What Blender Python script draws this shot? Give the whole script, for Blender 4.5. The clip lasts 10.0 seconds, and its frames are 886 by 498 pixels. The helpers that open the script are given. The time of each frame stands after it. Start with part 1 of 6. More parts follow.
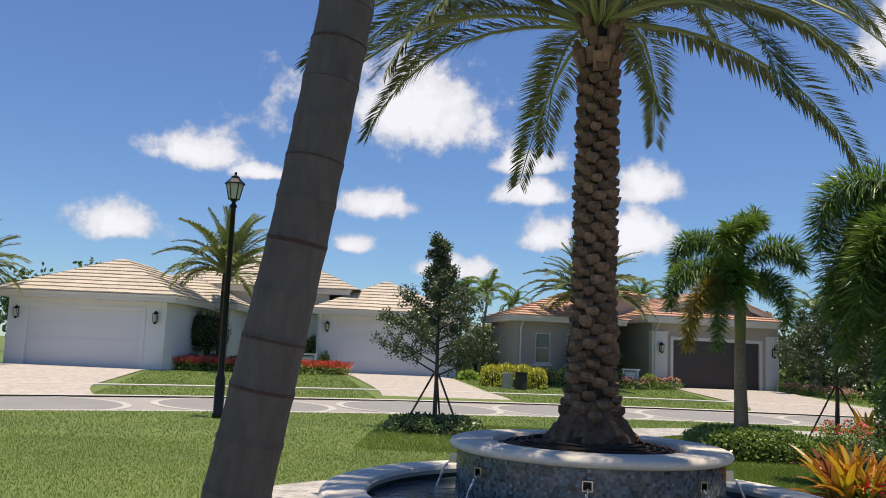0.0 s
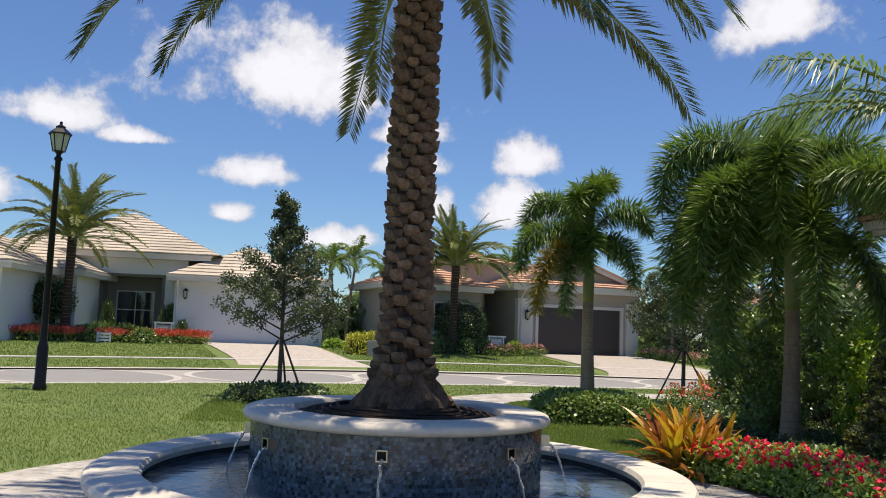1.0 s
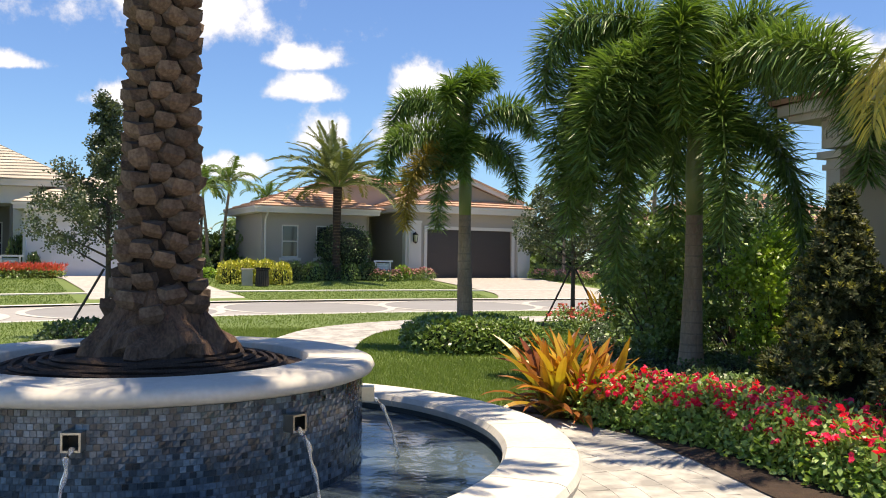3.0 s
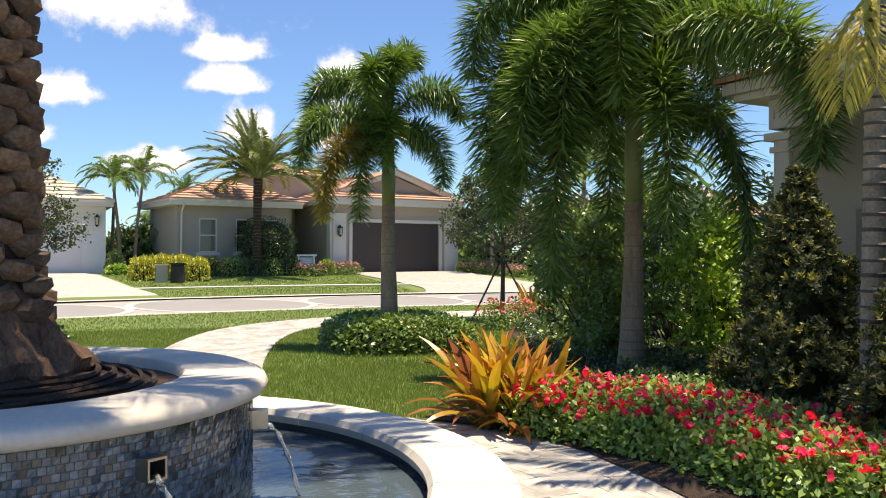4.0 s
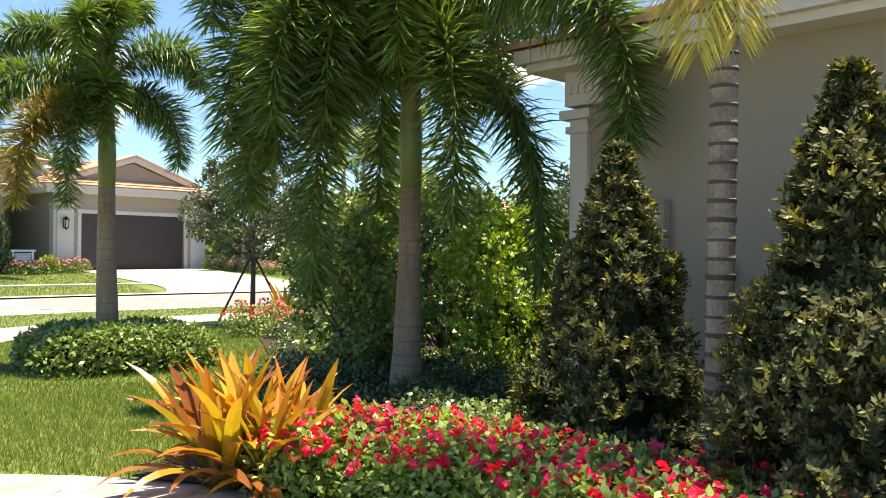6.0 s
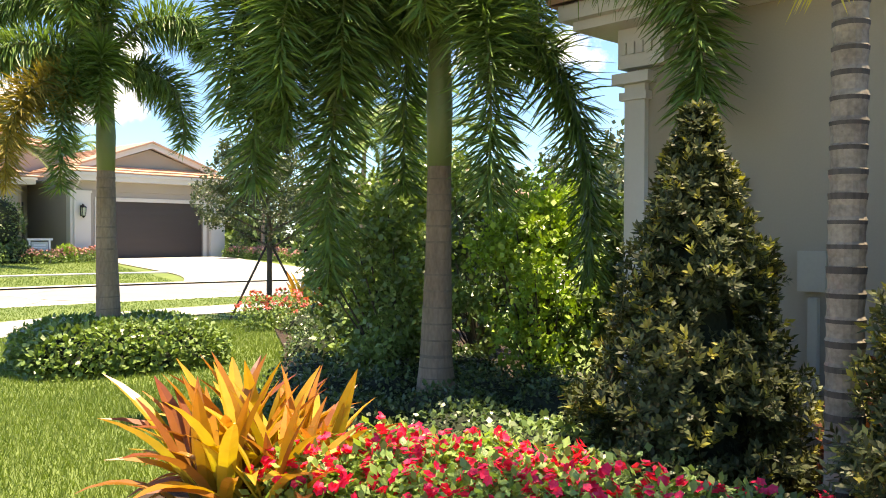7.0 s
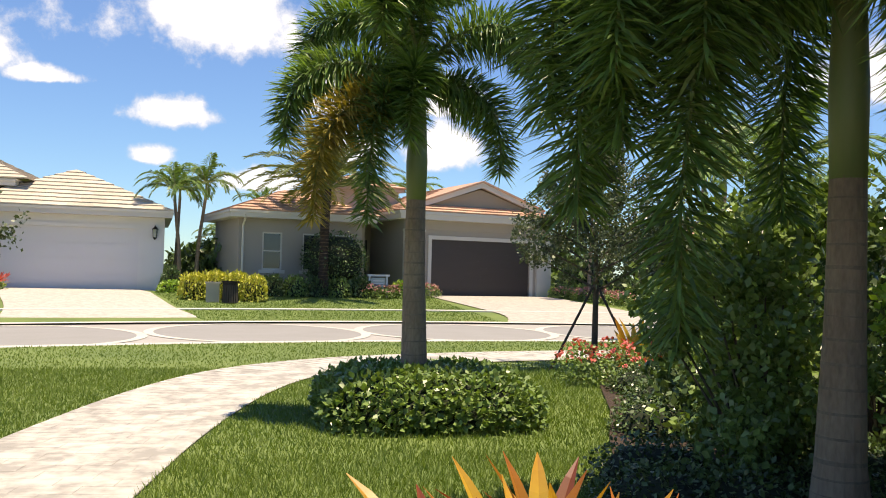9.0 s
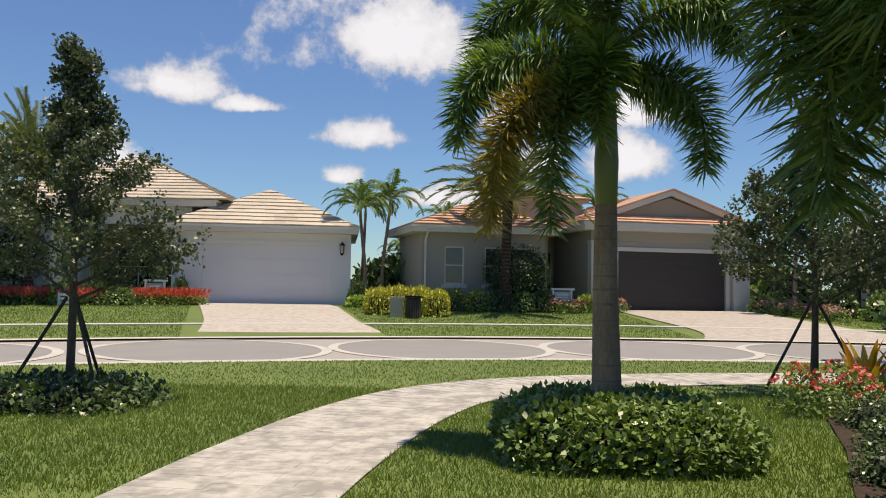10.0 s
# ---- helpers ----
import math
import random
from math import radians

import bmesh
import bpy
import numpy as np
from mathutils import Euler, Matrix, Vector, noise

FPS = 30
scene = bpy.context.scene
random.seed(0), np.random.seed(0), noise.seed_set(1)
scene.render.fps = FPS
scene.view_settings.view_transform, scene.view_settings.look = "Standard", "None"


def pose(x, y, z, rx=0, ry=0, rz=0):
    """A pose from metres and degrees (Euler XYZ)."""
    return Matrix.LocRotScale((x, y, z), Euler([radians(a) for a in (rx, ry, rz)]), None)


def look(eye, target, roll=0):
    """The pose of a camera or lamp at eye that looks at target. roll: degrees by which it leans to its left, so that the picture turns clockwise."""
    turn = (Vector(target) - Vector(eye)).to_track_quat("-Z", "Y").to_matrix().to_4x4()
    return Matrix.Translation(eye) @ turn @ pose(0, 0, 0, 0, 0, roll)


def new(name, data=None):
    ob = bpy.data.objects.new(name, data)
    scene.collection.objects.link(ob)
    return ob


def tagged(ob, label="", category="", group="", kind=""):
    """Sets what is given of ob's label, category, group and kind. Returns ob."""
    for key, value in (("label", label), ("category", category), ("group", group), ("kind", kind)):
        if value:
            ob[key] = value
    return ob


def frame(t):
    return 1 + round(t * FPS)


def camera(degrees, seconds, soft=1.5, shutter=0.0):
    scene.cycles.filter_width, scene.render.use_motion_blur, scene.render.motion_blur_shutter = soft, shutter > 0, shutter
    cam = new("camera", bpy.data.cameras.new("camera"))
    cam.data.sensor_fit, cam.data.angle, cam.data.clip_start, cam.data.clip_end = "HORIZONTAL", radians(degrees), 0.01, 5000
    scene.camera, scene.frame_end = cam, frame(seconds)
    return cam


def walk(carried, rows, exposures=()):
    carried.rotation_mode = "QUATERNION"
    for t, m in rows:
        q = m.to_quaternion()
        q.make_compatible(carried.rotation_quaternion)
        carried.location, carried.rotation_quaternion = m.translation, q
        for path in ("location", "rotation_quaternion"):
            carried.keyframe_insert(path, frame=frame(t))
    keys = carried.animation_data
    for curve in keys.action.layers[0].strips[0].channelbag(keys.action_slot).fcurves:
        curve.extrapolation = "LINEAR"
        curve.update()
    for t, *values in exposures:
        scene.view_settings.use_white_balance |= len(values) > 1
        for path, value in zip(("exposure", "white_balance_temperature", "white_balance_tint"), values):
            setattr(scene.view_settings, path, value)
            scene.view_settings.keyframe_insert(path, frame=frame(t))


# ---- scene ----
cam = camera(55.5, 10.0, 1.0)
PATH = [
    (0, (0.188, 0.273, 1.69), (0.15, 2.257, 1.937), 2.5),
    (0.5, (0.535, 0.611, 1.652), (0.585, 2.599, 1.872), 2.6),
    (1, (0.897, 1.04, 1.618), (1.143, 3.016, 1.806), 2.2),
    (1.5, (1.163, 1.444, 1.601), (1.497, 3.412, 1.723), 0.9),
    (2, (1.39, 1.909, 1.609), (1.774, 3.87, 1.679), 0.5),
    (3.5, (2.11, 3.729, 1.48), (2.661, 5.652, 1.49), 0.6),
    (4, (2.227, 4.081, 1.5), (2.88, 5.972, 1.507), 0.2),
    (4.5, (2.401, 4.539, 1.498), (3.243, 6.352, 1.524), -0.4),
    (5, (2.555, 4.907, 1.487), (3.486, 6.677, 1.5), -0.8),
    (5.5, (2.753, 5.347, 1.483), (3.783, 7.061, 1.49), -0.4),
    (6, (2.988, 5.706, 1.485), (4.152, 7.332, 1.488), 0.5),
    (7.5, (3.702, 6.963, 1.502), (4.772, 8.652, 1.46), -0.0),
    (8, (3.909, 7.275, 1.516), (4.862, 9.034, 1.536), 0.4),
    (8.5, (4.053, 7.587, 1.52), (4.783, 9.449, 1.574), 0.8),
    (9, (4.164, 8.217, 1.487), (4.584, 10.172, 1.544), 1.4),
    (9.5, (4.218, 8.556, 1.491), (4.395, 10.547, 1.554), 1.1),
    (10, (4.262, 9.105, 1.5), (4.252, 11.103, 1.58), 1.0),
]
EXPOSURE = [(0.0, 0.07, 7900), (2.0, 0.28, 8100), (3.5, 0.64, 8500), (4.5, 0.71, 8700), (6.0, 1.23, 9300), (7.5, 1.55, 9700), (8.0, 1.36, 9600), (8.5, 1.0, 9200), (9.2, 0.42, 8700), (10.0, 0.03, 8400)]
walk(cam, [(t, look(eye, target, roll)) for t, eye, target, roll in PATH], [(t, e, k, 10) for t, e, k in EXPOSURE])

# ---- light ----
SUN_TO = Vector((0.10, -0.05, 0.985)).normalized()
world = bpy.data.worlds.new("sky")
scene.world = world
world.use_nodes = True


def sky_world():
    nt = world.node_tree
    nt.nodes.clear()
    N, L = nt.nodes.new, nt.links.new
    out = N("ShaderNodeOutputWorld")
    sky = N("ShaderNodeTexSky")
    sky.sky_type = "NISHITA"
    sky.sun_disc = False
    sky.sun_elevation = math.asin(SUN_TO.z)
    sky.sun_rotation = math.atan2(SUN_TO.x, SUN_TO.y)
    sky.air_density, sky.dust_density, sky.ozone_density = 1.0, 0.0, 3.0
    tint = N("ShaderNodeMix")
    tint.data_type, tint.blend_type = "RGBA", "MULTIPLY"
    tint.inputs[0].default_value = 1.0
    L(sky.outputs[0], tint.inputs[6])
    low = N("ShaderNodeMix")
    low.data_type = "RGBA"
    low.inputs[6].default_value, low.inputs[7].default_value = (0.58, 0.87, 1.27, 1), (0.69, 0.95, 1.42, 1)
    L(low.outputs[2], tint.inputs[7])
    bg = N("ShaderNodeBackground")
    bg.inputs[1].default_value = 0.098
    L(tint.outputs[2], bg.inputs[0])
    # cumulus: soft cells in azimuth and elevation, broken up by noise
    co = N("ShaderNodeTexCoord")
    sep = N("ShaderNodeSeparateXYZ")
    L(co.outputs["Generated"], sep.inputs[0])

    def m(op, a, b=None, c=None):
        n = N("ShaderNodeMath")
        n.operation = op
        for i, v in enumerate((a, b, c)):
            if v is None:
                continue
            if isinstance(v, (int, float)):
                n.inputs[i].default_value = v
            else:
                L(v, n.inputs[i])
        return n.outputs[0]

    az = m("MULTIPLY", m("ARCTAN2", sep.outputs[0], sep.outputs[1]), 57.29578)
    el = m("MULTIPLY", m("ARCSINE", sep.outputs[2]), 57.29578)
    lift = N("ShaderNodeMapRange")
    lift.inputs[1].default_value, lift.inputs[2].default_value = 0.0, 22.0
    L(el, lift.inputs[0])
    L(lift.outputs[0], low.inputs[0])
    noi = N("ShaderNodeTexNoise")
    noi.inputs["Scale"].default_value, noi.inputs["Detail"].default_value, noi.inputs["Roughness"].default_value = 13.0, 9.0, 0.62
    L(co.outputs["Generated"], noi.inputs["Vector"])
    puff = m("MULTIPLY", m("SUBTRACT", noi.outputs[0], 0.5), 3.0)
    total = None
    # azimuth, elevation of the flat base, half width, height
    for a, e, w, h in CLOUDS:
        dx = m("DIVIDE", m("SUBTRACT", az, a), w)
        up = m("SUBTRACT", el, e)
        # base falls off fast, top slowly
        dy = m("MAXIMUM", m("DIVIDE", up, h), m("DIVIDE", up, -h * 0.45))
        d = m("SQRT", m("ADD", m("MULTIPLY", dx, dx), m("MULTIPLY", dy, dy)))
        v = m("SUBTRACT", 1.0, d)
        total = v if total is None else m("MAXIMUM", total, v)
    dens = m("ADD", total, puff)
    ramp = N("ShaderNodeMapRange")
    ramp.interpolation_type = "SMOOTHSTEP"
    ramp.inputs[1].default_value, ramp.inputs[2].default_value = 0.02, 0.62
    L(dens, ramp.inputs[0])
    shade = N("ShaderNodeMapRange")
    shade.inputs[1].default_value, shade.inputs[2].default_value = 0.1, 0.9
    shade.inputs[3].default_value, shade.inputs[4].default_value = 0.62, 0.92
    L(dens, shade.inputs[0])
    white = N("ShaderNodeBackground")
    white.inputs[0].default_value = (0.88, 0.97, 1.22, 1)
    L(shade.outputs[0], white.inputs[1])
    mix = N("ShaderNodeMixShader")
    L(m("MULTIPLY", ramp.outputs[0], 0.97), mix.inputs[0])
    L(bg.outputs[0], mix.inputs[1])
    L(white.outputs[0], mix.inputs[2])
    L(mix.outputs[0], out.inputs[0])


CLOUDS = [(-18.8, 12.3, 4.6, 2.2), (-22, 7.0, 3.6, 2.2), (-4.6, 15.4, 11.5, 5.2), (-5.1, 9.7, 3.4, 1.8), (4.5, 12.9, 3.0, 1.4), (5.1, 10.9, 2.6, 1.4), (12.8, 11.2, 3.2, 2.1),
          (12.2, 8.2, 3.2, 2.6), (5.8, 8.0, 2.1, 1.9), (-13.4, 11.4, 2.4, 0.9), (-7.5, 6.9, 1.7, 1.1), (-0.5, 5.6, 3.6, 1.5), (29, 19.5, 5, 3.4), (40, 12, 6, 3), (-36, 10, 6, 3), (58, 15, 8, 4), (14, 25, 8, 4)]
sky_world()
sun = new("sun", bpy.data.lights.new("sun", "SUN"))
sun.data.energy, sun.data.angle, sun.data.color = 5.0, radians(0.53), (1.0, 0.95, 0.87)
sun.matrix_world = look((0, 0, 40), Vector((0, 0, 40)) - SUN_TO)


# ---- materials ----
def mat(name, col, col2=None, rough=0.7, scale=3.0, fine=40.0, mixv=0.6, bump=0.2, dist=0.01, metal=0.0, per=0.0, spec=0.5, island=0.0, trans=0.0, stretch=(1, 1, 1), coat=0.0, world=False):
    """Two-scale noise between two colours, with relief; per: brightness change from object to object; trans: light let through a leaf."""
    mt = bpy.data.materials.new(name)
    mt.use_nodes = True
    nt = mt.node_tree
    N, L = nt.nodes.new, nt.links.new
    b = nt.nodes["Principled BSDF"]
    co = N("ShaderNodeTexCoord")
    mp = N("ShaderNodeMapping")
    mp.inputs["Scale"].default_value = stretch
    L(N("ShaderNodeNewGeometry").outputs["Position"] if world else co.outputs["Object"], mp.inputs[0])
    n1, n2 = N("ShaderNodeTexNoise"), N("ShaderNodeTexNoise")
    for n, s, d in ((n1, scale, 4.0), (n2, fine, 3.0)):
        n.inputs["Scale"].default_value, n.inputs["Detail"].default_value = s, d
        L(mp.outputs[0], n.inputs["Vector"])
    avg = N("ShaderNodeMath")
    avg.operation = "MULTIPLY_ADD"
    L(n1.outputs[0], avg.inputs[0])
    avg.inputs[1].default_value = 0.6
    sc = N("ShaderNodeMath")
    sc.operation = "MULTIPLY"
    L(n2.outputs[0], sc.inputs[0])
    sc.inputs[1].default_value = 0.4
    L(sc.outputs[0], avg.inputs[2])
    rng = N("ShaderNodeMapRange")
    rng.inputs[1].default_value, rng.inputs[2].default_value = 0.5 - 0.25 / max(mixv, 0.05) * 0.5, 0.5 + 0.25 / max(mixv, 0.05) * 0.5
    L(avg.outputs[0], rng.inputs[0])
    mx = N("ShaderNodeMix")
    mx.data_type = "RGBA"
    c2 = col2 or tuple(c * 0.75 for c in col)
    mx.inputs[6].default_value, mx.inputs[7].default_value = (*col, 1), (*c2, 1)
    L(rng.outputs[0], mx.inputs[0])
    colour = mx.outputs[2]
    if per or island:
        hsv = N("ShaderNodeHueSaturation")
        vr = N("ShaderNodeMapRange")
        amount = per or island
        vr.inputs[3].default_value, vr.inputs[4].default_value = 1 - amount, 1 + amount
        src = N("ShaderNodeObjectInfo").outputs["Random"] if per else N("ShaderNodeNewGeometry").outputs["Random Per Island"]
        L(src, vr.inputs[0])
        L(vr.outputs[0], hsv.inputs["Value"])
        L(colour, hsv.inputs["Color"])
        colour = hsv.outputs[0]
    L(colour, b.inputs["Base Color"])
    b.inputs["Roughness"].default_value, b.inputs["Metallic"].default_value = rough, metal
    b.inputs["Specular IOR Level"].default_value = spec
    if coat:
        b.inputs["Coat Weight"].default_value = coat
    if bump:
        bp = N("ShaderNodeBump")
        bp.inputs["Strength"].default_value, bp.inputs["Distance"].default_value = bump, dist
        L(avg.outputs[0], bp.inputs["Height"])
        L(bp.outputs[0], b.inputs["Normal"])
    if trans:
        tr = N("ShaderNodeBsdfTranslucent")
        br = N("ShaderNodeMix")
        br.data_type, br.blend_type = "RGBA", "MULTIPLY"
        br.inputs[0].default_value = 1.0
        L(colour, br.inputs[6])
        br.inputs[7].default_value = (1.25, 1.3, 0.55, 1)
        L(br.outputs[2], tr.inputs[0])
        ms = N("ShaderNodeMixShader")
        ms.inputs[0].default_value = trans
        L(b.outputs[0], ms.inputs[1])
        L(tr.outputs[0], ms.inputs[2])
        L(ms.outputs[0], nt.nodes["Material Output"].inputs[0])
    return mt


M_LAWN = mat("lawn_soil", (0.145, 0.195, 0.05), (0.095, 0.145, 0.036), 0.9, 0.5, 40, 0.9, 0.2, 0.02)
M_BLADE = mat("grass_blade", (0.19, 0.26, 0.06), (0.14, 0.21, 0.045), 0.6, 0.5, 6, 0.9, 0, island=0.12, trans=0.3)
M_ROAD = mat("road_paver", (0.36, 0.34, 0.325), (0.30, 0.285, 0.27), 0.85, 0.8, 18, 0.7, 0.25, 0.01)
M_ROADIN = mat("grey_paver", (0.265, 0.26, 0.26), (0.225, 0.22, 0.215), 0.85, 0.8, 18, 0.7, 0.25, 0.01)
M_BAND = mat("concrete_band", (0.52, 0.505, 0.47), (0.44, 0.425, 0.39), 0.85, 1.2, 30, 0.7, 0.15)
M_DRIVE = mat("drive_paver", (0.47, 0.425, 0.385), (0.345, 0.31, 0.28), 0.85, 5.0, 16, 1.3, 0.25, per=0.08)
# Stone tones, with strong blotches that paint dappled shade into the paving.
M_PAVER = mat("travertine_paver", (0.49, 0.465, 0.43), (0.29, 0.275, 0.255), 0.8, 2.6, 9, 1.5, 0.2, 0.004, per=0.04, world=True)
M_JOINT = mat("joint_sand", (0.40, 0.36, 0.31), (0.32, 0.29, 0.25), 0.95, 6, 60, 0.6, 0.3)
M_CAP = mat("coping_stone", (0.68, 0.64, 0.565), (0.54, 0.50, 0.44), 0.75, 2.5, 35, 0.8, 0.2, 0.004, per=0.04, world=True)
M_BASINW = mat("basin_render", (0.42, 0.40, 0.37), (0.33, 0.31, 0.28), 0.8, 3, 40, 0.6, 0.2)
M_MULCH = mat("mulch", (0.055, 0.033, 0.022), (0.03, 0.018, 0.012), 0.95, 9, 70, 1.0, 0.9, 0.04)
M_WHITE = mat("white_stucco", (0.66, 0.66, 0.66), (0.60, 0.60, 0.60), 0.9, 0.5, 60, 0.5, 0.25, 0.006)
M_GDOOR = mat("white_door", (0.62, 0.62, 0.635), (0.58, 0.58, 0.595), 0.5, 0.6, 30, 0.4, 0.03)
M_GREIGE = mat("greige_stucco", (0.37, 0.33, 0.285), (0.33, 0.295, 0.255), 0.9, 0.5, 60, 0.5, 0.25, 0.006)
M_GREYW = mat("grey_stucco", (0.21, 0.205, 0.20), (0.17, 0.165, 0.16), 0.9, 0.5, 60, 0.5, 0.25, 0.006)
M_TRIM = mat("cream_trim", (0.62, 0.59, 0.54), (0.56, 0.53, 0.48), 0.8, 0.8, 40, 0.5, 0.1)
M_TAUPE = mat("taupe_stucco", (0.34, 0.29, 0.22), (0.30, 0.255, 0.195), 0.92, 0.7, 70, 0.5, 0.3, 0.006)
M_BROWN = mat("brown_door", (0.052, 0.04, 0.035), (0.042, 0.032, 0.028), 0.45, 0.8, 30, 0.5, 0.08, stretch=(1, 1, 6))
M_ROOFW = mat("pale_roof_tile", (0.52, 0.455, 0.375), (0.42, 0.36, 0.295), 0.8, 0.9, 12, 0.9, 0.2, island=0.12)
M_ROOFT = mat("terracotta_tile", (0.50, 0.31, 0.22), (0.40, 0.23, 0.16), 0.8, 0.9, 12, 0.9, 0.2, island=0.14)
M_BLACK = mat("black_iron", (0.012, 0.012, 0.013), None, 0.4, 4, 50, 0.4, 0.1, metal=0.6)
M_GLASS = mat("window_glass", (0.03, 0.035, 0.04), (0.02, 0.024, 0.028), 0.05, 0.5, 3, 0.5, 0, spec=0.8)
M_LAMPG = mat("lamp_glass", (0.75, 0.76, 0.76), (0.6, 0.62, 0.63), 0.2, 3, 9, 0.6, 0, trans=0.5)
M_TILE = mat("blue_mosaic", (0.12, 0.165, 0.195), (0.045, 0.072, 0.095), 0.16, 6, 40, 0.9, 0.05, island=0.75)
M_TILEJ = mat("mosaic_grout", (0.085, 0.115, 0.13), None, 0.6, 8, 60, 0.6, 0.2)
M_BOOT = mat("palm_boot", (0.205, 0.142, 0.098), (0.085, 0.05, 0.032), 0.9, 9, 60, 1.0, 0.7, 0.012, per=0.3)
M_TRUNKD = mat("palm_fibre", (0.055, 0.034, 0.023), (0.028, 0.017, 0.012), 0.95, 14, 90, 1.0, 0.9, 0.02)
M_ROOTS = mat("root_mass", (0.20, 0.115, 0.07), (0.06, 0.032, 0.021), 0.95, 12, 80, 1.0, 0.9, 0.03, stretch=(1, 1, 0.3))
M_TRUNKG = mat("grey_palm_bark", (0.33, 0.24, 0.165), (0.20, 0.142, 0.097), 0.9, 5, 45, 1.0, 0.5, 0.008, stretch=(1, 1, 0.35))
M_SHAFT = mat("crownshaft", (0.16, 0.22, 0.075), (0.20, 0.23, 0.10), 0.5, 4, 30, 0.7, 0.1, stretch=(1, 1, 0.2))
# Leaning palm's shade put into its bark colour; also the wall palm's dark rings.
M_TRUNKS = mat("dark_shaded_palm_bark", (0.085, 0.077, 0.068), (0.05, 0.045, 0.039), 0.9, 5, 45, 1.0, 0.6, 0.008, stretch=(1, 1, 0.35))
M_SCAR = mat("palm_ring_scar", (0.30, 0.265, 0.21), (0.14, 0.12, 0.095), 0.9, 8, 50, 0.9, 0.4)
M_SCARD = mat("palm_ring_shade", (0.27, 0.205, 0.145), (0.16, 0.12, 0.085), 0.9, 8, 50, 0.9, 0.4)
M_BARK = mat("oak_bark", (0.12, 0.095, 0.075), (0.07, 0.055, 0.042), 0.95, 12, 60, 0.9, 0.6, 0.01)
M_DATE = mat("date_frond", (0.07, 0.10, 0.035), (0.105, 0.125, 0.045), 0.5, 2, 20, 0.8, 0, island=0.25, trans=0.14)
M_FOX = mat("foxtail_frond", (0.11, 0.195, 0.05), (0.165, 0.25, 0.078), 0.36, 2, 20, 0.8, 0, island=0.4, trans=0.3, spec=0.35)
M_FOXY = mat("young_foxtail_frond", (0.12, 0.21, 0.045), (0.17, 0.26, 0.06), 0.3, 2, 20, 0.8, 0, island=0.3, trans=0.25)
M_YELF = mat("yellow_frond", (0.40, 0.30, 0.06), (0.26, 0.20, 0.05), 0.5, 2, 20, 0.8, 0, island=0.25, trans=0.3)
M_DATEY = mat("yard_palm_frond", (0.13, 0.17, 0.05), (0.18, 0.20, 0.06), 0.5, 2, 20, 0.8, 0, island=0.25, trans=0.2)
M_GOLDF = mat("golden_dead_frond", (0.60, 0.52, 0.10), (0.45, 0.36, 0.08), 0.5, 2, 20, 0.8, 0, island=0.2, trans=0.35)
M_MAROON = mat("maroon_leaf", (0.13, 0.03, 0.02), (0.20, 0.07, 0.03), 0.4, 3, 20, 0.9, 0, island=0.35, trans=0.2)
M_RACHIS = mat("frond_stalk", (0.20, 0.24, 0.08), None, 0.5, 4, 30, 0.5, 0)
M_OAK = mat("oak_leaf", (0.07, 0.10, 0.05), (0.10, 0.125, 0.068), 0.42, 2, 20, 0.8, 0, island=0.35, trans=0.18)
M_HEDGE = mat("hedge_leaf", (0.135, 0.215, 0.055), (0.20, 0.285, 0.085), 0.35, 3, 20, 0.8, 0, island=0.35, trans=0.2)
M_DARKL = mat("dark_leaf", (0.06, 0.11, 0.035), (0.10, 0.15, 0.05), 0.35, 3, 20, 0.8, 0, island=0.4, trans=0.15)
M_CONE = mat("cone_leaf", (0.05, 0.07, 0.028), (0.10, 0.105, 0.036), 0.5, 2, 20, 0.9, 0, island=0.4, trans=0.15, spec=0.3)
# Young growth, with the sunlit look of the tips put into its colour.
M_CONEY = mat("cone_leaf_young_sunlit", (0.22, 0.23, 0.05), (0.30, 0.27, 0.06), 0.4, 2, 20, 0.9, 0, island=0.35, trans=0.25)
M_LIME = mat("lime_leaf", (0.21, 0.36, 0.055), (0.31, 0.43, 0.07), 0.4, 3, 20, 0.9, 0, island=0.3, trans=0.25)
M_PALE = mat("variegated_leaf", (0.12, 0.20, 0.065), (0.20, 0.28, 0.11), 0.4, 6, 30, 0.9, 0, island=0.35, trans=0.2)
M_YHEDGE = mat("golden_leaf", (0.52, 0.48, 0.075), (0.36, 0.38, 0.06), 0.5, 3, 20, 0.9, 0, island=0.3, trans=0.2)
M_RED = mat("red_petal", (0.90, 0.018, 0.10), (0.94, 0.05, 0.17), 0.5, 5, 30, 0.8, 0, island=0.15, trans=0.4)
M_PINK = mat("coral_petal", (0.66, 0.10, 0.10), (0.75, 0.20, 0.17), 0.5, 5, 30, 0.8, 0, island=0.3, trans=0.2)
M_VINCA = mat("vinca_leaf", (0.23, 0.37, 0.095), (0.32, 0.45, 0.14), 0.4, 3, 20, 0.8, 0, island=0.35, trans=0.35)
# Near-black: the shade deep inside shrubs and hedges, put into colour.
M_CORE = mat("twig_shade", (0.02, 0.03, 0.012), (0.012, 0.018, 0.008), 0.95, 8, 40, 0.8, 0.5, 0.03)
M_STEEL = mat("spout_steel", (0.55, 0.52, 0.46), None, 0.3, 6, 40, 0.4, 0.05, metal=1.0)
M_WOODB = mat("stake_wood", (0.06, 0.05, 0.042), None, 0.9, 8, 60, 0.6, 0.3)
M_BOXB = mat("beige_plastic", (0.40, 0.37, 0.30), None, 0.6, 4, 40, 0.3, 0.05)


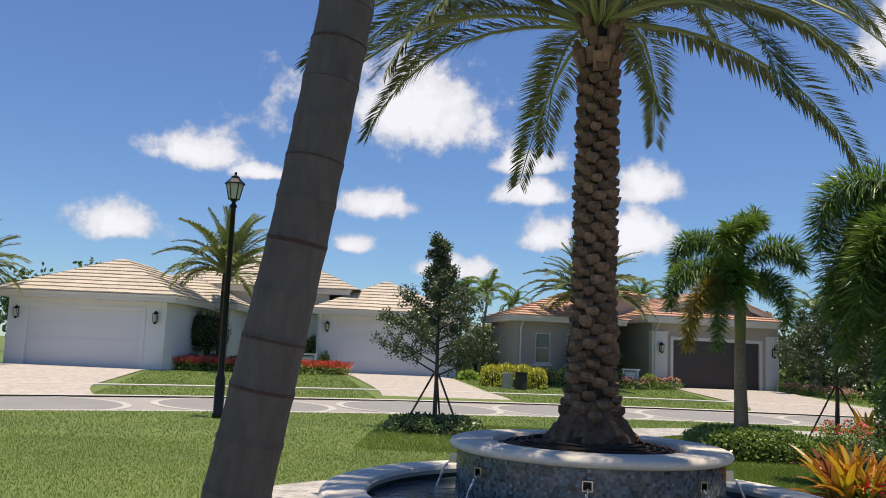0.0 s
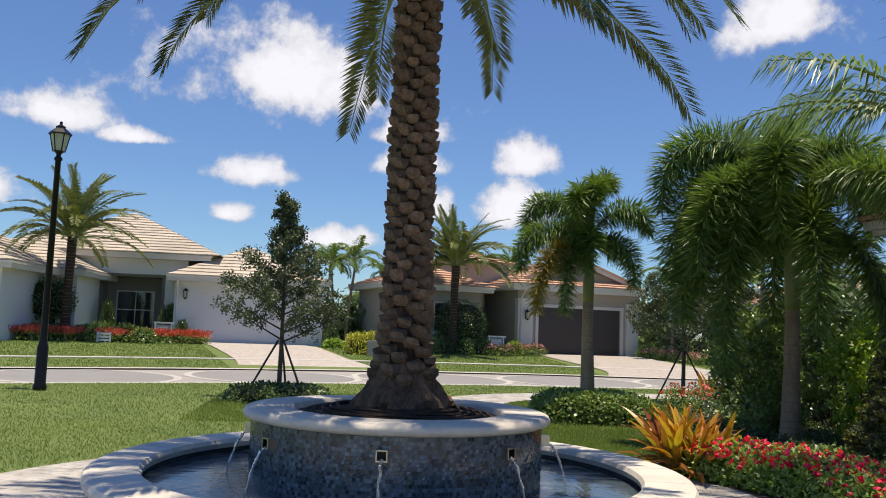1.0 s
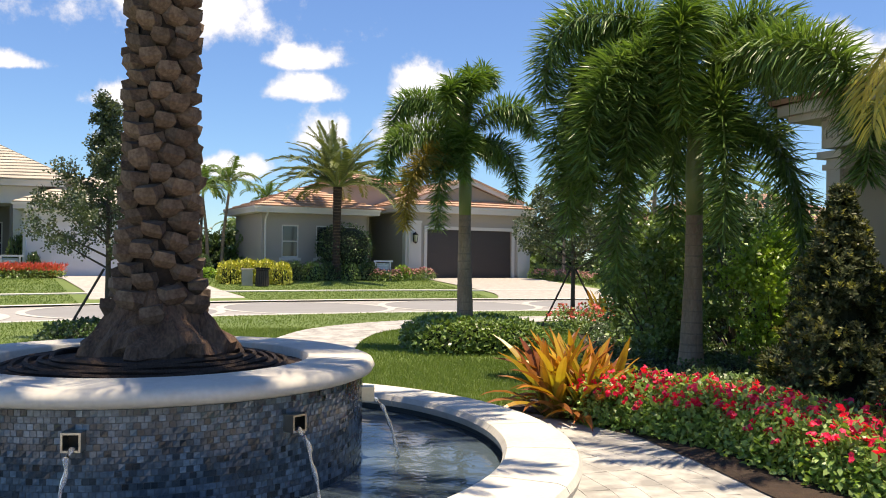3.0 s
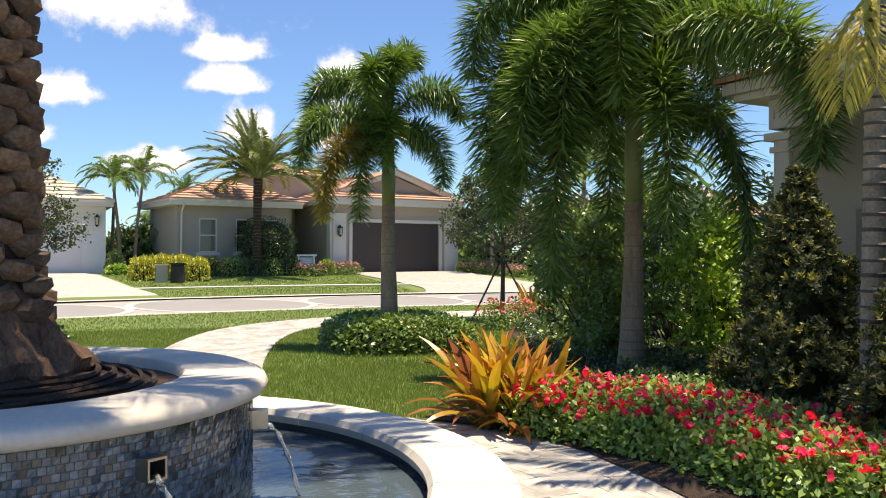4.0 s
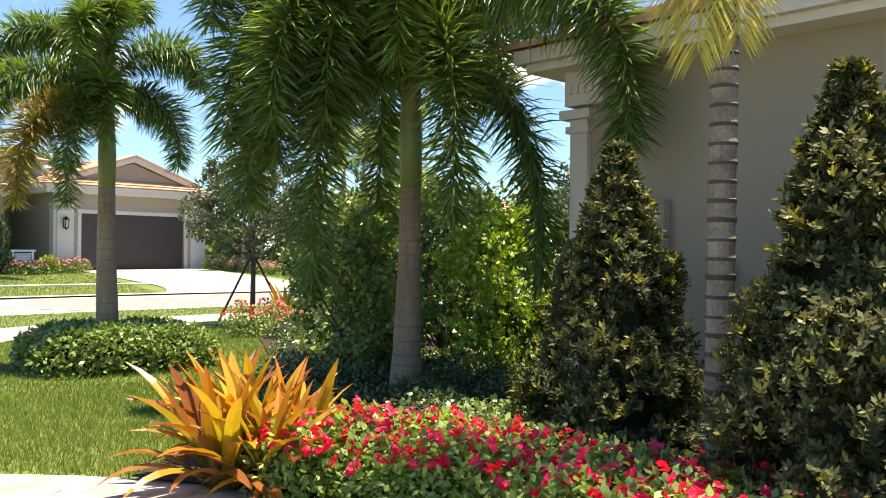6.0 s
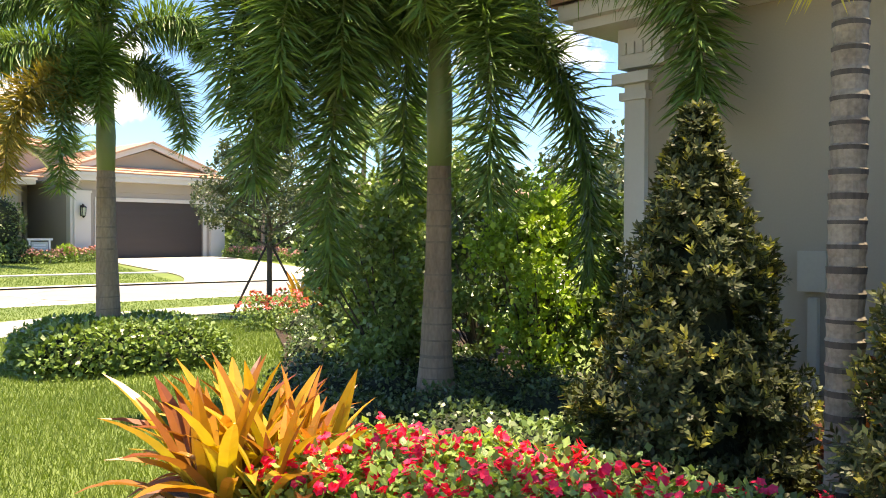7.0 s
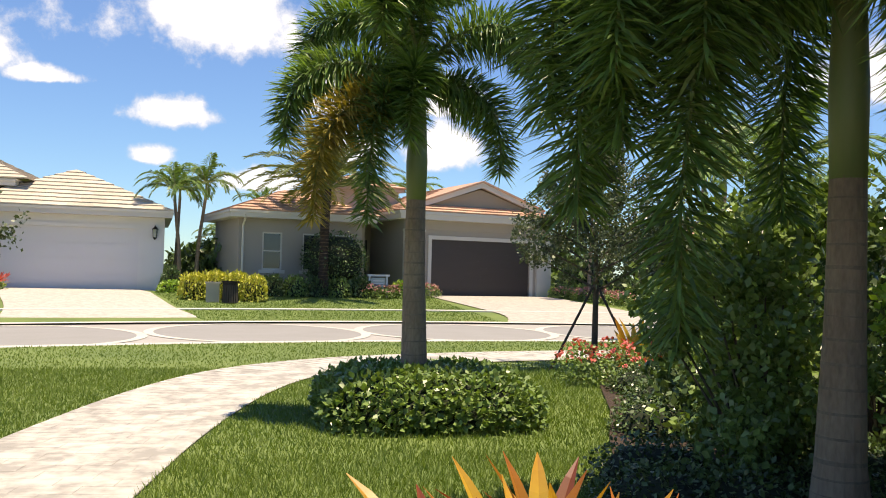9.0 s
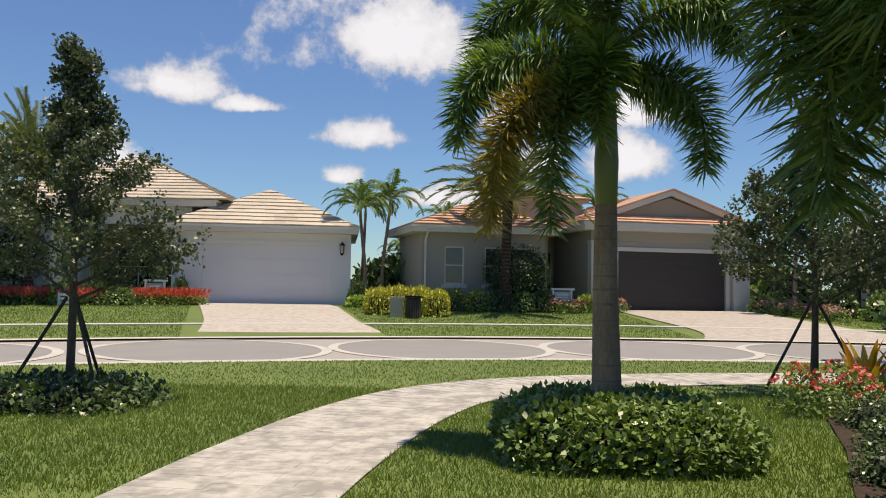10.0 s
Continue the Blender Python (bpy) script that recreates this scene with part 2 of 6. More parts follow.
def water_mat():
    mt = bpy.data.materials.new("pool_water")
    mt.use_nodes = True
    nt = mt.node_tree
    b = nt.nodes["Principled BSDF"]
    b.inputs["Base Color"].default_value = (0.06, 0.085, 0.105, 1)
    b.inputs["Roughness"].default_value = 0.06
    b.inputs["IOR"].default_value = 1.33
    n, bp = nt.nodes.new("ShaderNodeTexNoise"), nt.nodes.new("ShaderNodeBump")
    n.inputs["Scale"].default_value, n.inputs["Detail"].default_value = 7.0, 4.0
    bp.inputs["Strength"].default_value, bp.inputs["Distance"].default_value = 0.3, 0.02
    co = nt.nodes.new("ShaderNodeTexCoord")
    nt.links.new(co.outputs["Object"], n.inputs["Vector"])
    nt.links.new(n.outputs[0], bp.inputs["Height"])
    nt.links.new(bp.outputs[0], b.inputs["Normal"])
    return mt


def jet_mat():
    mt = bpy.data.materials.new("falling_water")
    mt.use_nodes = True
    b = mt.node_tree.nodes["Principled BSDF"]
    b.inputs["Base Color"].default_value = (0.9, 0.93, 0.95, 1)
    b.inputs["Roughness"].default_value, b.inputs["IOR"].default_value, b.inputs["Transmission Weight"].default_value = 0.12, 1.33, 0.85
    return mt


M_WATER, M_JET = water_mat(), jet_mat()


# ---- building tools ----
class Buf:
    """Vertices and faces gathered for one mesh, with a material slot per face."""

    def __init__(self):
        self.v, self.f, self.m = [], [], []

    def face(self, pts, slot=0):
        i = len(self.v)
        self.v.extend(tuple(p) for p in pts)
        self.f.append(tuple(range(i, i + len(pts))))
        self.m.append(slot)

    def box(self, x0, x1, y0, y1, z0, z1, slot=0):
        i = len(self.v)
        self.v.extend([(x, y, z) for z in (z0, z1) for y in (y0, y1) for x in (x0, x1)])
        for q in ((0, 2, 3, 1), (4, 5, 7, 6), (0, 1, 5, 4), (2, 6, 7, 3), (0, 4, 6, 2), (1, 3, 7, 5)):
            self.f.append(tuple(i + k for k in q))
            self.m.append(slot)

    def tube(self, pts, radii, n=8, slot=0, cap=True):
        i0 = len(self.v)
        for k, p in enumerate(pts):
            p = Vector(p)
            a, b = Vector(pts[max(k - 1, 0)]), Vector(pts[min(k + 1, len(pts) - 1)])
            d = (b - a).normalized()
            s = d.cross(Vector((0, 1, 0.01)) if abs(d.z) > 0.7 else Vector((0, 0, 1))).normalized()
            u = s.cross(d)
            for j in range(n):
                w = 2 * math.pi * j / n
                self.v.append(tuple(p + (s * math.cos(w) + u * math.sin(w)) * radii[k]))
        for k in range(len(pts) - 1):
            for j in range(n):
                a, b = i0 + k * n + j, i0 + k * n + (j + 1) % n
                self.f.append((a, b, b + n, a + n))
                self.m.append(slot)
        if cap:
            self.f.append(tuple(i0 + j for j in range(n))[::-1])
            self.f.append(tuple(i0 + (len(pts) - 1) * n + j for j in range(n)))
            self.m += [slot, slot]

    def lathe(self, prof, n=48, slot=0, cx=0, cy=0):
        """A turned form from (radius, height) pairs."""
        i0 = len(self.v)
        for r, z in prof:
            for j in range(n):
                w = 2 * math.pi * j / n
                self.v.append((cx + r * math.cos(w), cy + r * math.sin(w), z))
        for k in range(len(prof) - 1):
            for j in range(n):
                a, b = i0 + k * n + j, i0 + k * n + (j + 1) % n
                self.f.append((a, b, b + n, a + n))
                self.m.append(slot)

    def leaf(self, base, tip, side, width, sag=0.0, slot=0):
        """A folded leaf blade: one bent quad."""
        mid = (base + tip) * 0.5 + Vector((0, 0, sag))
        self.face((base, mid + side * width, tip, mid - side * width), slot)

    def mesh(self, name, mats, smooth=False):
        me = bpy.data.meshes.new(name)
        me.from_pydata(self.v, [], self.f)
        for mt in (mats if isinstance(mats, (list, tuple)) else [mats]):
            me.materials.append(mt)
        me.polygons.foreach_set("material_index", self.m)
        if smooth:
            me.polygons.foreach_set("use_smooth", [True] * len(self.f))
        me.update()
        return me


def part(name, buf, mats, parent, label="", smooth=False, kind=""):
    ob = new(name, buf if isinstance(buf, bpy.types.Mesh) else buf.mesh(name, mats, smooth))
    ob.parent = parent
    if label or kind:
        tagged(ob, label, kind=kind)
    return ob


def thing(name, label, category, m=None, group="", kind=""):
    e = new(name)
    e.empty_display_size = 0.1
    if m is not None:
        e.matrix_world = m
    return tagged(e, label, category, group, kind)


def solo(name, buf, mats, label, category="", kind="", smooth=False, group=""):
    ob = new(name, buf.mesh(name, mats, smooth))
    return tagged(ob, label, category, group, kind)


def rnd(a, b):
    return random.uniform(a, b)


def rdir(zmin=-1.0):
    while True:
        v = Vector((rnd(-1, 1), rnd(-1, 1), rnd(-1, 1)))
        if 0.05 < v.length < 1 and v.normalized().z >= zmin:
            return v.normalized()

# ---- ground, road, paths ----
FC = (1.47, 8.33)          # fountain centre


def near_y(x):
    return 26.4 - (0.0145 if x < 12 else 0.006) * (x - 12) ** 2


def far_y(x):
    return near_y(x) + 7.2


def ground_z(x, y):
    """Flat lawn and road; the lots across the road rise to half a metre."""
    d = y - far_y(x)
    return max(0.0, min(0.5, d * 0.055)) if d > 0 else 0.0


def make_ground():
    b = Buf()
    xs = [-900, -300, -120, -70] + [-50 + 1.25 * i for i in range(89)] + [75, 110, 300, 900]
    us = [-900, -200, -60, -30, -12, -6, -2.5, -1.2, 0, 0.02, 1, 2, 4, 5.2, 6.2, 7.18, 7.2, 8, 9, 10.5, 12, 14, 16.5, 19, 24, 30, 60, 150, 400, 900]
    idx = {}
    for i, x in enumerate(xs):
        ny = near_y(max(-30, min(40, x)))
        for j, u in enumerate(us):
            y = ny + u
            z = -0.06 if 0.01 < u < 7.19 else (max(0.0, min(0.5, (u - 7.2) * 0.055)) if u >= 7.2 else 0.0)
            idx[i, j] = len(b.v)
            b.v.append((x, y, z))
    for i in range(len(xs) - 1):
        for j in range(len(us) - 1):
            b.f.append((idx[i, j], idx[i + 1, j], idx[i + 1, j + 1], idx[i, j + 1]))
            b.m.append(0)
    solo("ground", b, M_LAWN, "mown green lawn that runs out to the horizon", kind="structure")


make_ground()


def strip(name, xs, lo, hi, z, mt, label):
    b = Buf()
    n = len(xs)
    for x in xs:
        b.v += [(x, lo(x), z), (x, hi(x), z)]
    for i in range(n - 1):
        b.f.append((2 * i, 2 * i + 2, 2 * i + 3, 2 * i + 1))
        b.m.append(0)
    return solo(name, b, mt, label, kind="structure")


RX = [-30 + 0.8 * i for i in range(88)]
strip("road", RX, lambda x: near_y(x) + 0.02, lambda x: near_y(x) + 7.18, -0.045, M_ROAD, "light grey paver road with pale concrete rings")
strip("kerb_near", RX, lambda x: near_y(x) - 0.02, lambda x: near_y(x) + 0.34, 0.004, M_BAND, "flush pale concrete edge of the road")
strip("kerb_far", RX, lambda x: far_y(x) - 0.5, lambda x: far_y(x) + 0.05, 0.006, M_BAND, "flush pale concrete gutter of the road")


def ring_bands():
    """Concrete rings set in the road, one after the other, with darker pavers inside."""
    cx = 4.15
    k = -5
    while k < 5:
        x = cx + 5.02 * k
        cy = near_y(x) + 3.45
        slope = -2 * (0.0145 if x < 12 else 0.006) * (x - 12)
        a = math.atan(slope)
        rx, ry = 2.51, 2.95
        b, f = Buf(), Buf()
        n = 64
        rim_o, rim_i = [], []
        for i in range(n):
            w = 2 * math.pi * i / n
            for lst, off in ((rim_o, 0.11), (rim_i, -0.11)):
                px, py = (rx + off) * math.cos(w), (ry + off) * math.sin(w)
                lst.append((x + px * math.cos(a) - py * math.sin(a), cy + px * math.sin(a) + py * math.cos(a)))
        for i in range(n):
            j = (i + 1) % n
            b.face([(*rim_i[i], -0.033 + 0.0005 * (k % 2)), (*rim_o[i], -0.033 + 0.0005 * (k % 2)), (*rim_o[j], -0.033 + 0.0005 * (k % 2)), (*rim_i[j], -0.033 + 0.0005 * (k % 2))])
        f.face([(px, py, -0.039) for px, py in rim_i])
        t = solo("road_ring", b, M_BAND, "pale concrete ring set flush in the road pavers", kind="structure")
        part("paver_field", f, M_ROADIN, t, "darker grey pavers inside the ring")
        k += 1


ring_bands()
def walk_band():
    """A thin concrete edging that follows the rise of the verge, with sides down into the lawn."""
    b = Buf()
    for x in RX:
        for u, dz in ((2.95, -0.03), (2.95, 0.036), (3.25, 0.036), (3.25, -0.03)):
            y = far_y(x) + u
            b.v.append((x, y, ground_z(x, y) + dz))
    for i in range(len(RX) - 1):
        for q in range(3):
            b.f.append((4 * i + q, 4 * i + 4 + q, 4 * i + 5 + q, 4 * i + 1 + q))
            b.m.append(0)
    solo("walk_band", b, M_BAND, "thin pale concrete edging strip in the verge", kind="structure")


walk_band()


def driveway(name, label, near, far, seed, flare=0.9):
    """Rows of pavers from the road up to a garage. near, far: pairs of points (left, right)."""
    random.seed(seed)
    t = Buf()
    (ax, ay), (bx, by) = near
    (cx, cy), (dx, dy) = far
    n = 16
    for i in range(n + 1):
        s = i / n
        # flare towards the road
        fl = flare * max(0.0, 1 - s * 3.2) ** 2
        lx, ly, rx, ry = ax + (cx - ax) * s - fl, ay + (cy - ay) * s, bx + (dx - bx) * s + fl, by + (dy - by) * s
        for q in range(9):
            w = q / 8
            x, y = lx + (rx - lx) * w, ly + (ry - ly) * w
            t.v.append((x, y, ground_z(x, y) + (0.03 if i else -0.005)))
    for i in range(n):
        for q in range(8):
            k = i * 9 + q
            t.f.append((k, k + 1, k + 10, k + 9))
            t.m.append(0)
    return solo(name, t, M_DRIVE, label, kind="structure")


driveway("driveway_1", "beige paver driveway rising to a white garage", ((-2.1, 31.7), (2.2, 33.1)), ((-5.9, 43.35), (-0.5, 43.35)), 1, 0.3)
driveway("driveway_2", "warm beige paver driveway rising to a brown garage", ((12.6, 33.5), (18.2, 33.3)), ((10.9, 43.0), (16.3, 44.2)), 2)
driveway("driveway_3", "beige paver driveway before a white double garage", ((-20.5, 19.5), (-11.5, 25.9)), ((-18.4, 35.25), (-12.4, 35.25)), 3)

PATHC = [(2.0, 10.0), (2.35, 12.0), (2.62, 14.0), (2.95, 16.2), (3.5, 18.6), (4.25, 20.4), (5.5, 21.7), (7.2, 22.5), (9.5, 23.1), (13, 23.5), (18, 23.3), (26, 22.3)]


def spline(pts, n):
    out = []
    for i in range(len(pts) - 1):
        p0, p1, p2, p3 = (Vector((*pts[max(0, min(len(pts) - 1, k))], 0)) for k in (i - 1, i, i + 1, i + 2))
        for s in range(n):
            t = s / n
            out.append(0.5 * (2 * p1 + (p2 - p0) * t + (2 * p0 - 5 * p1 + 4 * p2 - p3) * t * t + (3 * p1 - p0 - 3 * p2 + p3) * t ** 3))
    out.append(Vector((*pts[-1], 0)))
    return out


PATHP = spline(PATHC, 10)


def path_dist(x, y):
    return min(math.hypot(p.x - x, p.y - y) for p in PATHP)


def make_path():
    b = Buf()
    w = 0.8
    for i, p in enumerate(PATHP):
        d = (PATHP[min(i + 1, len(PATHP) - 1)] - PATHP[max(i - 1, 0)]).normalized()
        s = Vector((-d.y, d.x, 0))
        b.v += [tuple(p + s * w + Vector((0, 0, 0.012))), tuple(p - s * w + Vector((0, 0, 0.012)))]
    for i in range(len(PATHP) - 1):
        b.f.append((2 * i + 1, 2 * i + 3, 2 * i + 2, 2 * i))
        b.m.append(0)
    return solo("path", b, M_PAVER, "curving garden path of pale travertine pavers", kind="structure")


PATH_OB = make_path()
pb = Buf()
pb.lathe([(0.05, 0.012), (4.2, 0.012)], 96, 0, *FC)
PLAZA = solo("plaza", pb, M_PAVER, "round terrace of pale travertine pavers round the fountain", kind="structure")
pb = Buf()
pb.face([(-6, -8, 0.008), (5.2, -8, 0.008), (5.2, 6.6, 0.008), (-6, 6.6, 0.008)])
solo("terrace", pb, M_PAVER, "pale travertine paving that leads to the fountain", kind="structure")
# planting bed along the villa
bedp = [(4.5, 11.2), (4.83, 10.78), (5.12, 10.31), (5.27, 9.63), (5.29, 8.8), (5.26, 8.09), (5.24, 7.0), (5.22, 5.5), (5.22, 2.0), (9.6, 1.0), (8.4, 10.9), (9.8, 13.5), (11.0, 17), (11.4, 20.3), (9.6, 20.6), (8.7, 19.0), (7.95, 16.9), (7.25, 15.3), (6.6, 13.6), (5.8, 12.2), (4.95, 11.65)]
bb = Buf()
bb.face([(x, y, 0.032) for x, y in bedp])
solo("planting_bed", bb, M_MULCH, "dark brown mulch of the planting bed", kind="structure")


# ---- houses ----
def hip_roof(x0, x1, y0, y1, ze, pitch, step=0.36, lip=0.045):
    """A hipped roof: its deck, and one ring of tiles for each course."""
    half = min(x1 - x0, y1 - y0) / 2
    n = max(2, int(half / step))
    st = half / n
    k = math.tan(radians(pitch))

    def ring(d, dz):
        z = ze + d * k + dz
        return [Vector((x0 + d, y0 + d, z)), Vector((x1 - d, y0 + d, z)), Vector((x1 - d, y1 - d, z)), Vector((x0 + d, y1 - d, z))]

    deck, courses = Buf(), []
    lo, hi = ring(0.03, -0.03), ring(half - 0.01, -0.03)
    for j in range(4):
        q = (j + 1) % 4
        deck.face([lo[j], lo[q], hi[q], hi[j]])
    for i in range(n):
        b = Buf()
        lo, hi = ring(i * st, lip), ring((i + 1) * st, 0.0)
        under = ring(i * st + 0.02, -0.01)
        for j in range(4):
            q = (j + 1) % 4
            ln = (lo[q] - lo[j]).length
            if ln > 0.02:
                # tiles side by side along the course
                m = max(1, int(ln / 0.9))
                for e in range(m):
                    f0, f1 = e / m, (e + 1) / m
                    dz = Vector((0, 0, 0.004 * ((e * 7 + i * 3 + j) % 3)))
                    a, c = lo[j].lerp(lo[q], f0) + dz, lo[j].lerp(lo[q], f1) + dz
                    b.face([a, c, hi[j].lerp(hi[q], f1) + dz, hi[j].lerp(hi[q], f0) + dz])
                    b.face([under[j].lerp(under[q], f0), under[j].lerp(under[q], f1), c, a])
        courses.append(b)
    return deck, courses


def roof(parent, built, mt, label=""):
    r = part("roof", built[0], mt, parent, label)
    for c in built[1]:
        part("tile_course", c, mt, r)
    return r


def wall_with(b, u0, u1, z0, z1, y, th, holes, slot=0):
    """One solid wall along x at depth y..y+th, with openings (a, b, low, high) cut through."""
    us = sorted({u0, u1, *(v for a, c, _, _ in holes for v in (a, c))})
    zs = sorted({z0, z1, *(v for _, _, lo, hi in holes for v in (lo, hi) if z0 <= v <= z1)})
    ids = {}

    def vid(i, k, side):
        key = (i, k, side)
        if key not in ids:
            ids[key] = len(b.v)
            b.v.append((us[i], y + th * side, zs[k]))
        return ids[key]

    def solid(i, k):
        if not (0 <= i < len(us) - 1 and 0 <= k < len(zs) - 1):
            return False
        cu, cz = (us[i] + us[i + 1]) / 2, (zs[k] + zs[k + 1]) / 2
        return not any(a < cu < c and lo < cz < hi for a, c, lo, hi in holes)

    def quad(*q):
        b.f.append(tuple(vid(*e) for e in q))
        b.m.append(slot)

    for i in range(len(us) - 1):
        for k in range(len(zs) - 1):
            if not solid(i, k):
                continue
            quad((i, k, 0), (i + 1, k, 0), (i + 1, k + 1, 0), (i, k + 1, 0))
            quad((i, k, 1), (i, k + 1, 1), (i + 1, k + 1, 1), (i + 1, k, 1))
            if not solid(i - 1, k):
                quad((i, k, 0), (i, k + 1, 0), (i, k + 1, 1), (i, k, 1))
            if not solid(i + 1, k):
                quad((i + 1, k, 0), (i + 1, k, 1), (i + 1, k + 1, 1), (i + 1, k + 1, 0))
            if not solid(i, k - 1):
                quad((i, k, 0), (i, k, 1), (i + 1, k, 1), (i + 1, k, 0))
            if not solid(i, k + 1):
                quad((i, k + 1, 0), (i + 1, k + 1, 0), (i + 1, k + 1, 1), (i, k + 1, 1))


def side_wall(parent, mt, *dims):
    s = Buf()
    s.box(*dims)
    part("side_wall", s, mt, parent)


def garage_door(parent, x, y, z, w, h, mt, rows=4, label=""):
    d = Buf()
    d.box(x, x + w, y, y + 0.05, z, z + h)
    door = part("garage_door", d, mt, parent, label)
    for r in range(rows):
        p = Buf()
        p.box(x + 0.02, x + w - 0.02, y - 0.015, y - 0.002, z + r * h / rows + 0.012, z + (r + 1) * h / rows - 0.012)
        part("door_panel", p, mt, door)
    return door


def window(parent, x, y, z, w, h, mt, nx=2, nz=2, pane=None):
    f = Buf()
    t = 0.06
    f.box(x, x + w, y - 0.03, y + 0.06, z, z + t)
    f.box(x, x + w, y - 0.03, y + 0.06, z + h - t, z + h)
    f.box(x, x + t, y - 0.03, y + 0.06, z + t, z + h - t)
    f.box(x + w - t, x + w, y - 0.03, y + 0.06, z + t, z + h - t)
    for i in range(1, nx):
        c = x + w * i / nx
        f.box(c - 0.025, c + 0.025, y - 0.02, y + 0.05, z + t, z + h - t)
    for i in range(1, nz):
        c = z + h * i / nz
        f.box(x + t, x + w - t, y - 0.015, y + 0.045, c - 0.025, c + 0.025)
    fr = part("window", f, mt, parent)
    g = Buf()
    g.box(x + t, x + w - t, y + 0.01, y + 0.03, z + t, z + h - t)
    part("pane", g, pane or M_GLASS, fr)
    s = Buf()
    s.box(x - 0.12, x + w + 0.12, y - 0.1, y + 0.02, z - 0.14, z - 0.005)
    part("sill", s, mt, fr)


def eave_trim(parent, x0, x1, y0, y1, z, mt, over=0.0):
    f = Buf()
    f.box(x0, x1, y0, y1, z - 0.24, z - 0.06)
    part("soffit", f, mt, parent)
    g = Buf()
    g.box(x0 - 0.05, x1 + 0.05, y0 - 0.05, y1 + 0.05, z - 0.06, z + 0.03)
    part("gutter", g, mt, parent)


def wall_lantern(m, label="black iron wall lantern beside the garage door"):
    t = thing("wall_lantern", label, "wall lamp", m, "wall lanterns")
    b = Buf()
    b.box(-0.06, 0.06, -0.02, 0.0, -0.2, 0.25)
    b.tube([(0, -0.02, 0.2), (0, -0.12, 0.3), (0, -0.16, 0.25)], [0.018] * 3, 6)
    b.lathe([(0.02, 0.28), (0.05, 0.23), (0.13, 0.17), (0.13, 0.15)], 8, 0, 0, -0.16)
    b.lathe([(0.085, -0.17), (0.06, -0.21), (0.02, -0.26), (0.0, -0.27)], 8, 0, 0, -0.16)
    for i in range(4):
        w = math.pi / 4 + i * math.pi / 2
        b.tube([(0.115 * math.cos(w), -0.16 + 0.115 * math.sin(w), 0.16), (0.085 * math.cos(w), -0.16 + 0.085 * math.sin(w), -0.18)], [0.012] * 2, 5)
    part("bracket", b, M_BLACK, t)
    g = Buf()
    g.lathe([(0.1, 0.15), (0.075, -0.17)], 8, 0, 0, -0.16)
    part("glass", g, M_LAMPG, t)
    return t


def downspout(parent, x, y, z0, z1, mt):
    b = Buf()
    b.tube([(x, y - 0.5, z1), (x, y - 0.45, z1 - 0.12), (x, y - 0.08, z1 - 0.4), (x, y - 0.06, z1 - 0.6), (x, y - 0.06, z0)], [0.045] * 5, 6)
    part("downspout", b, mt, parent)


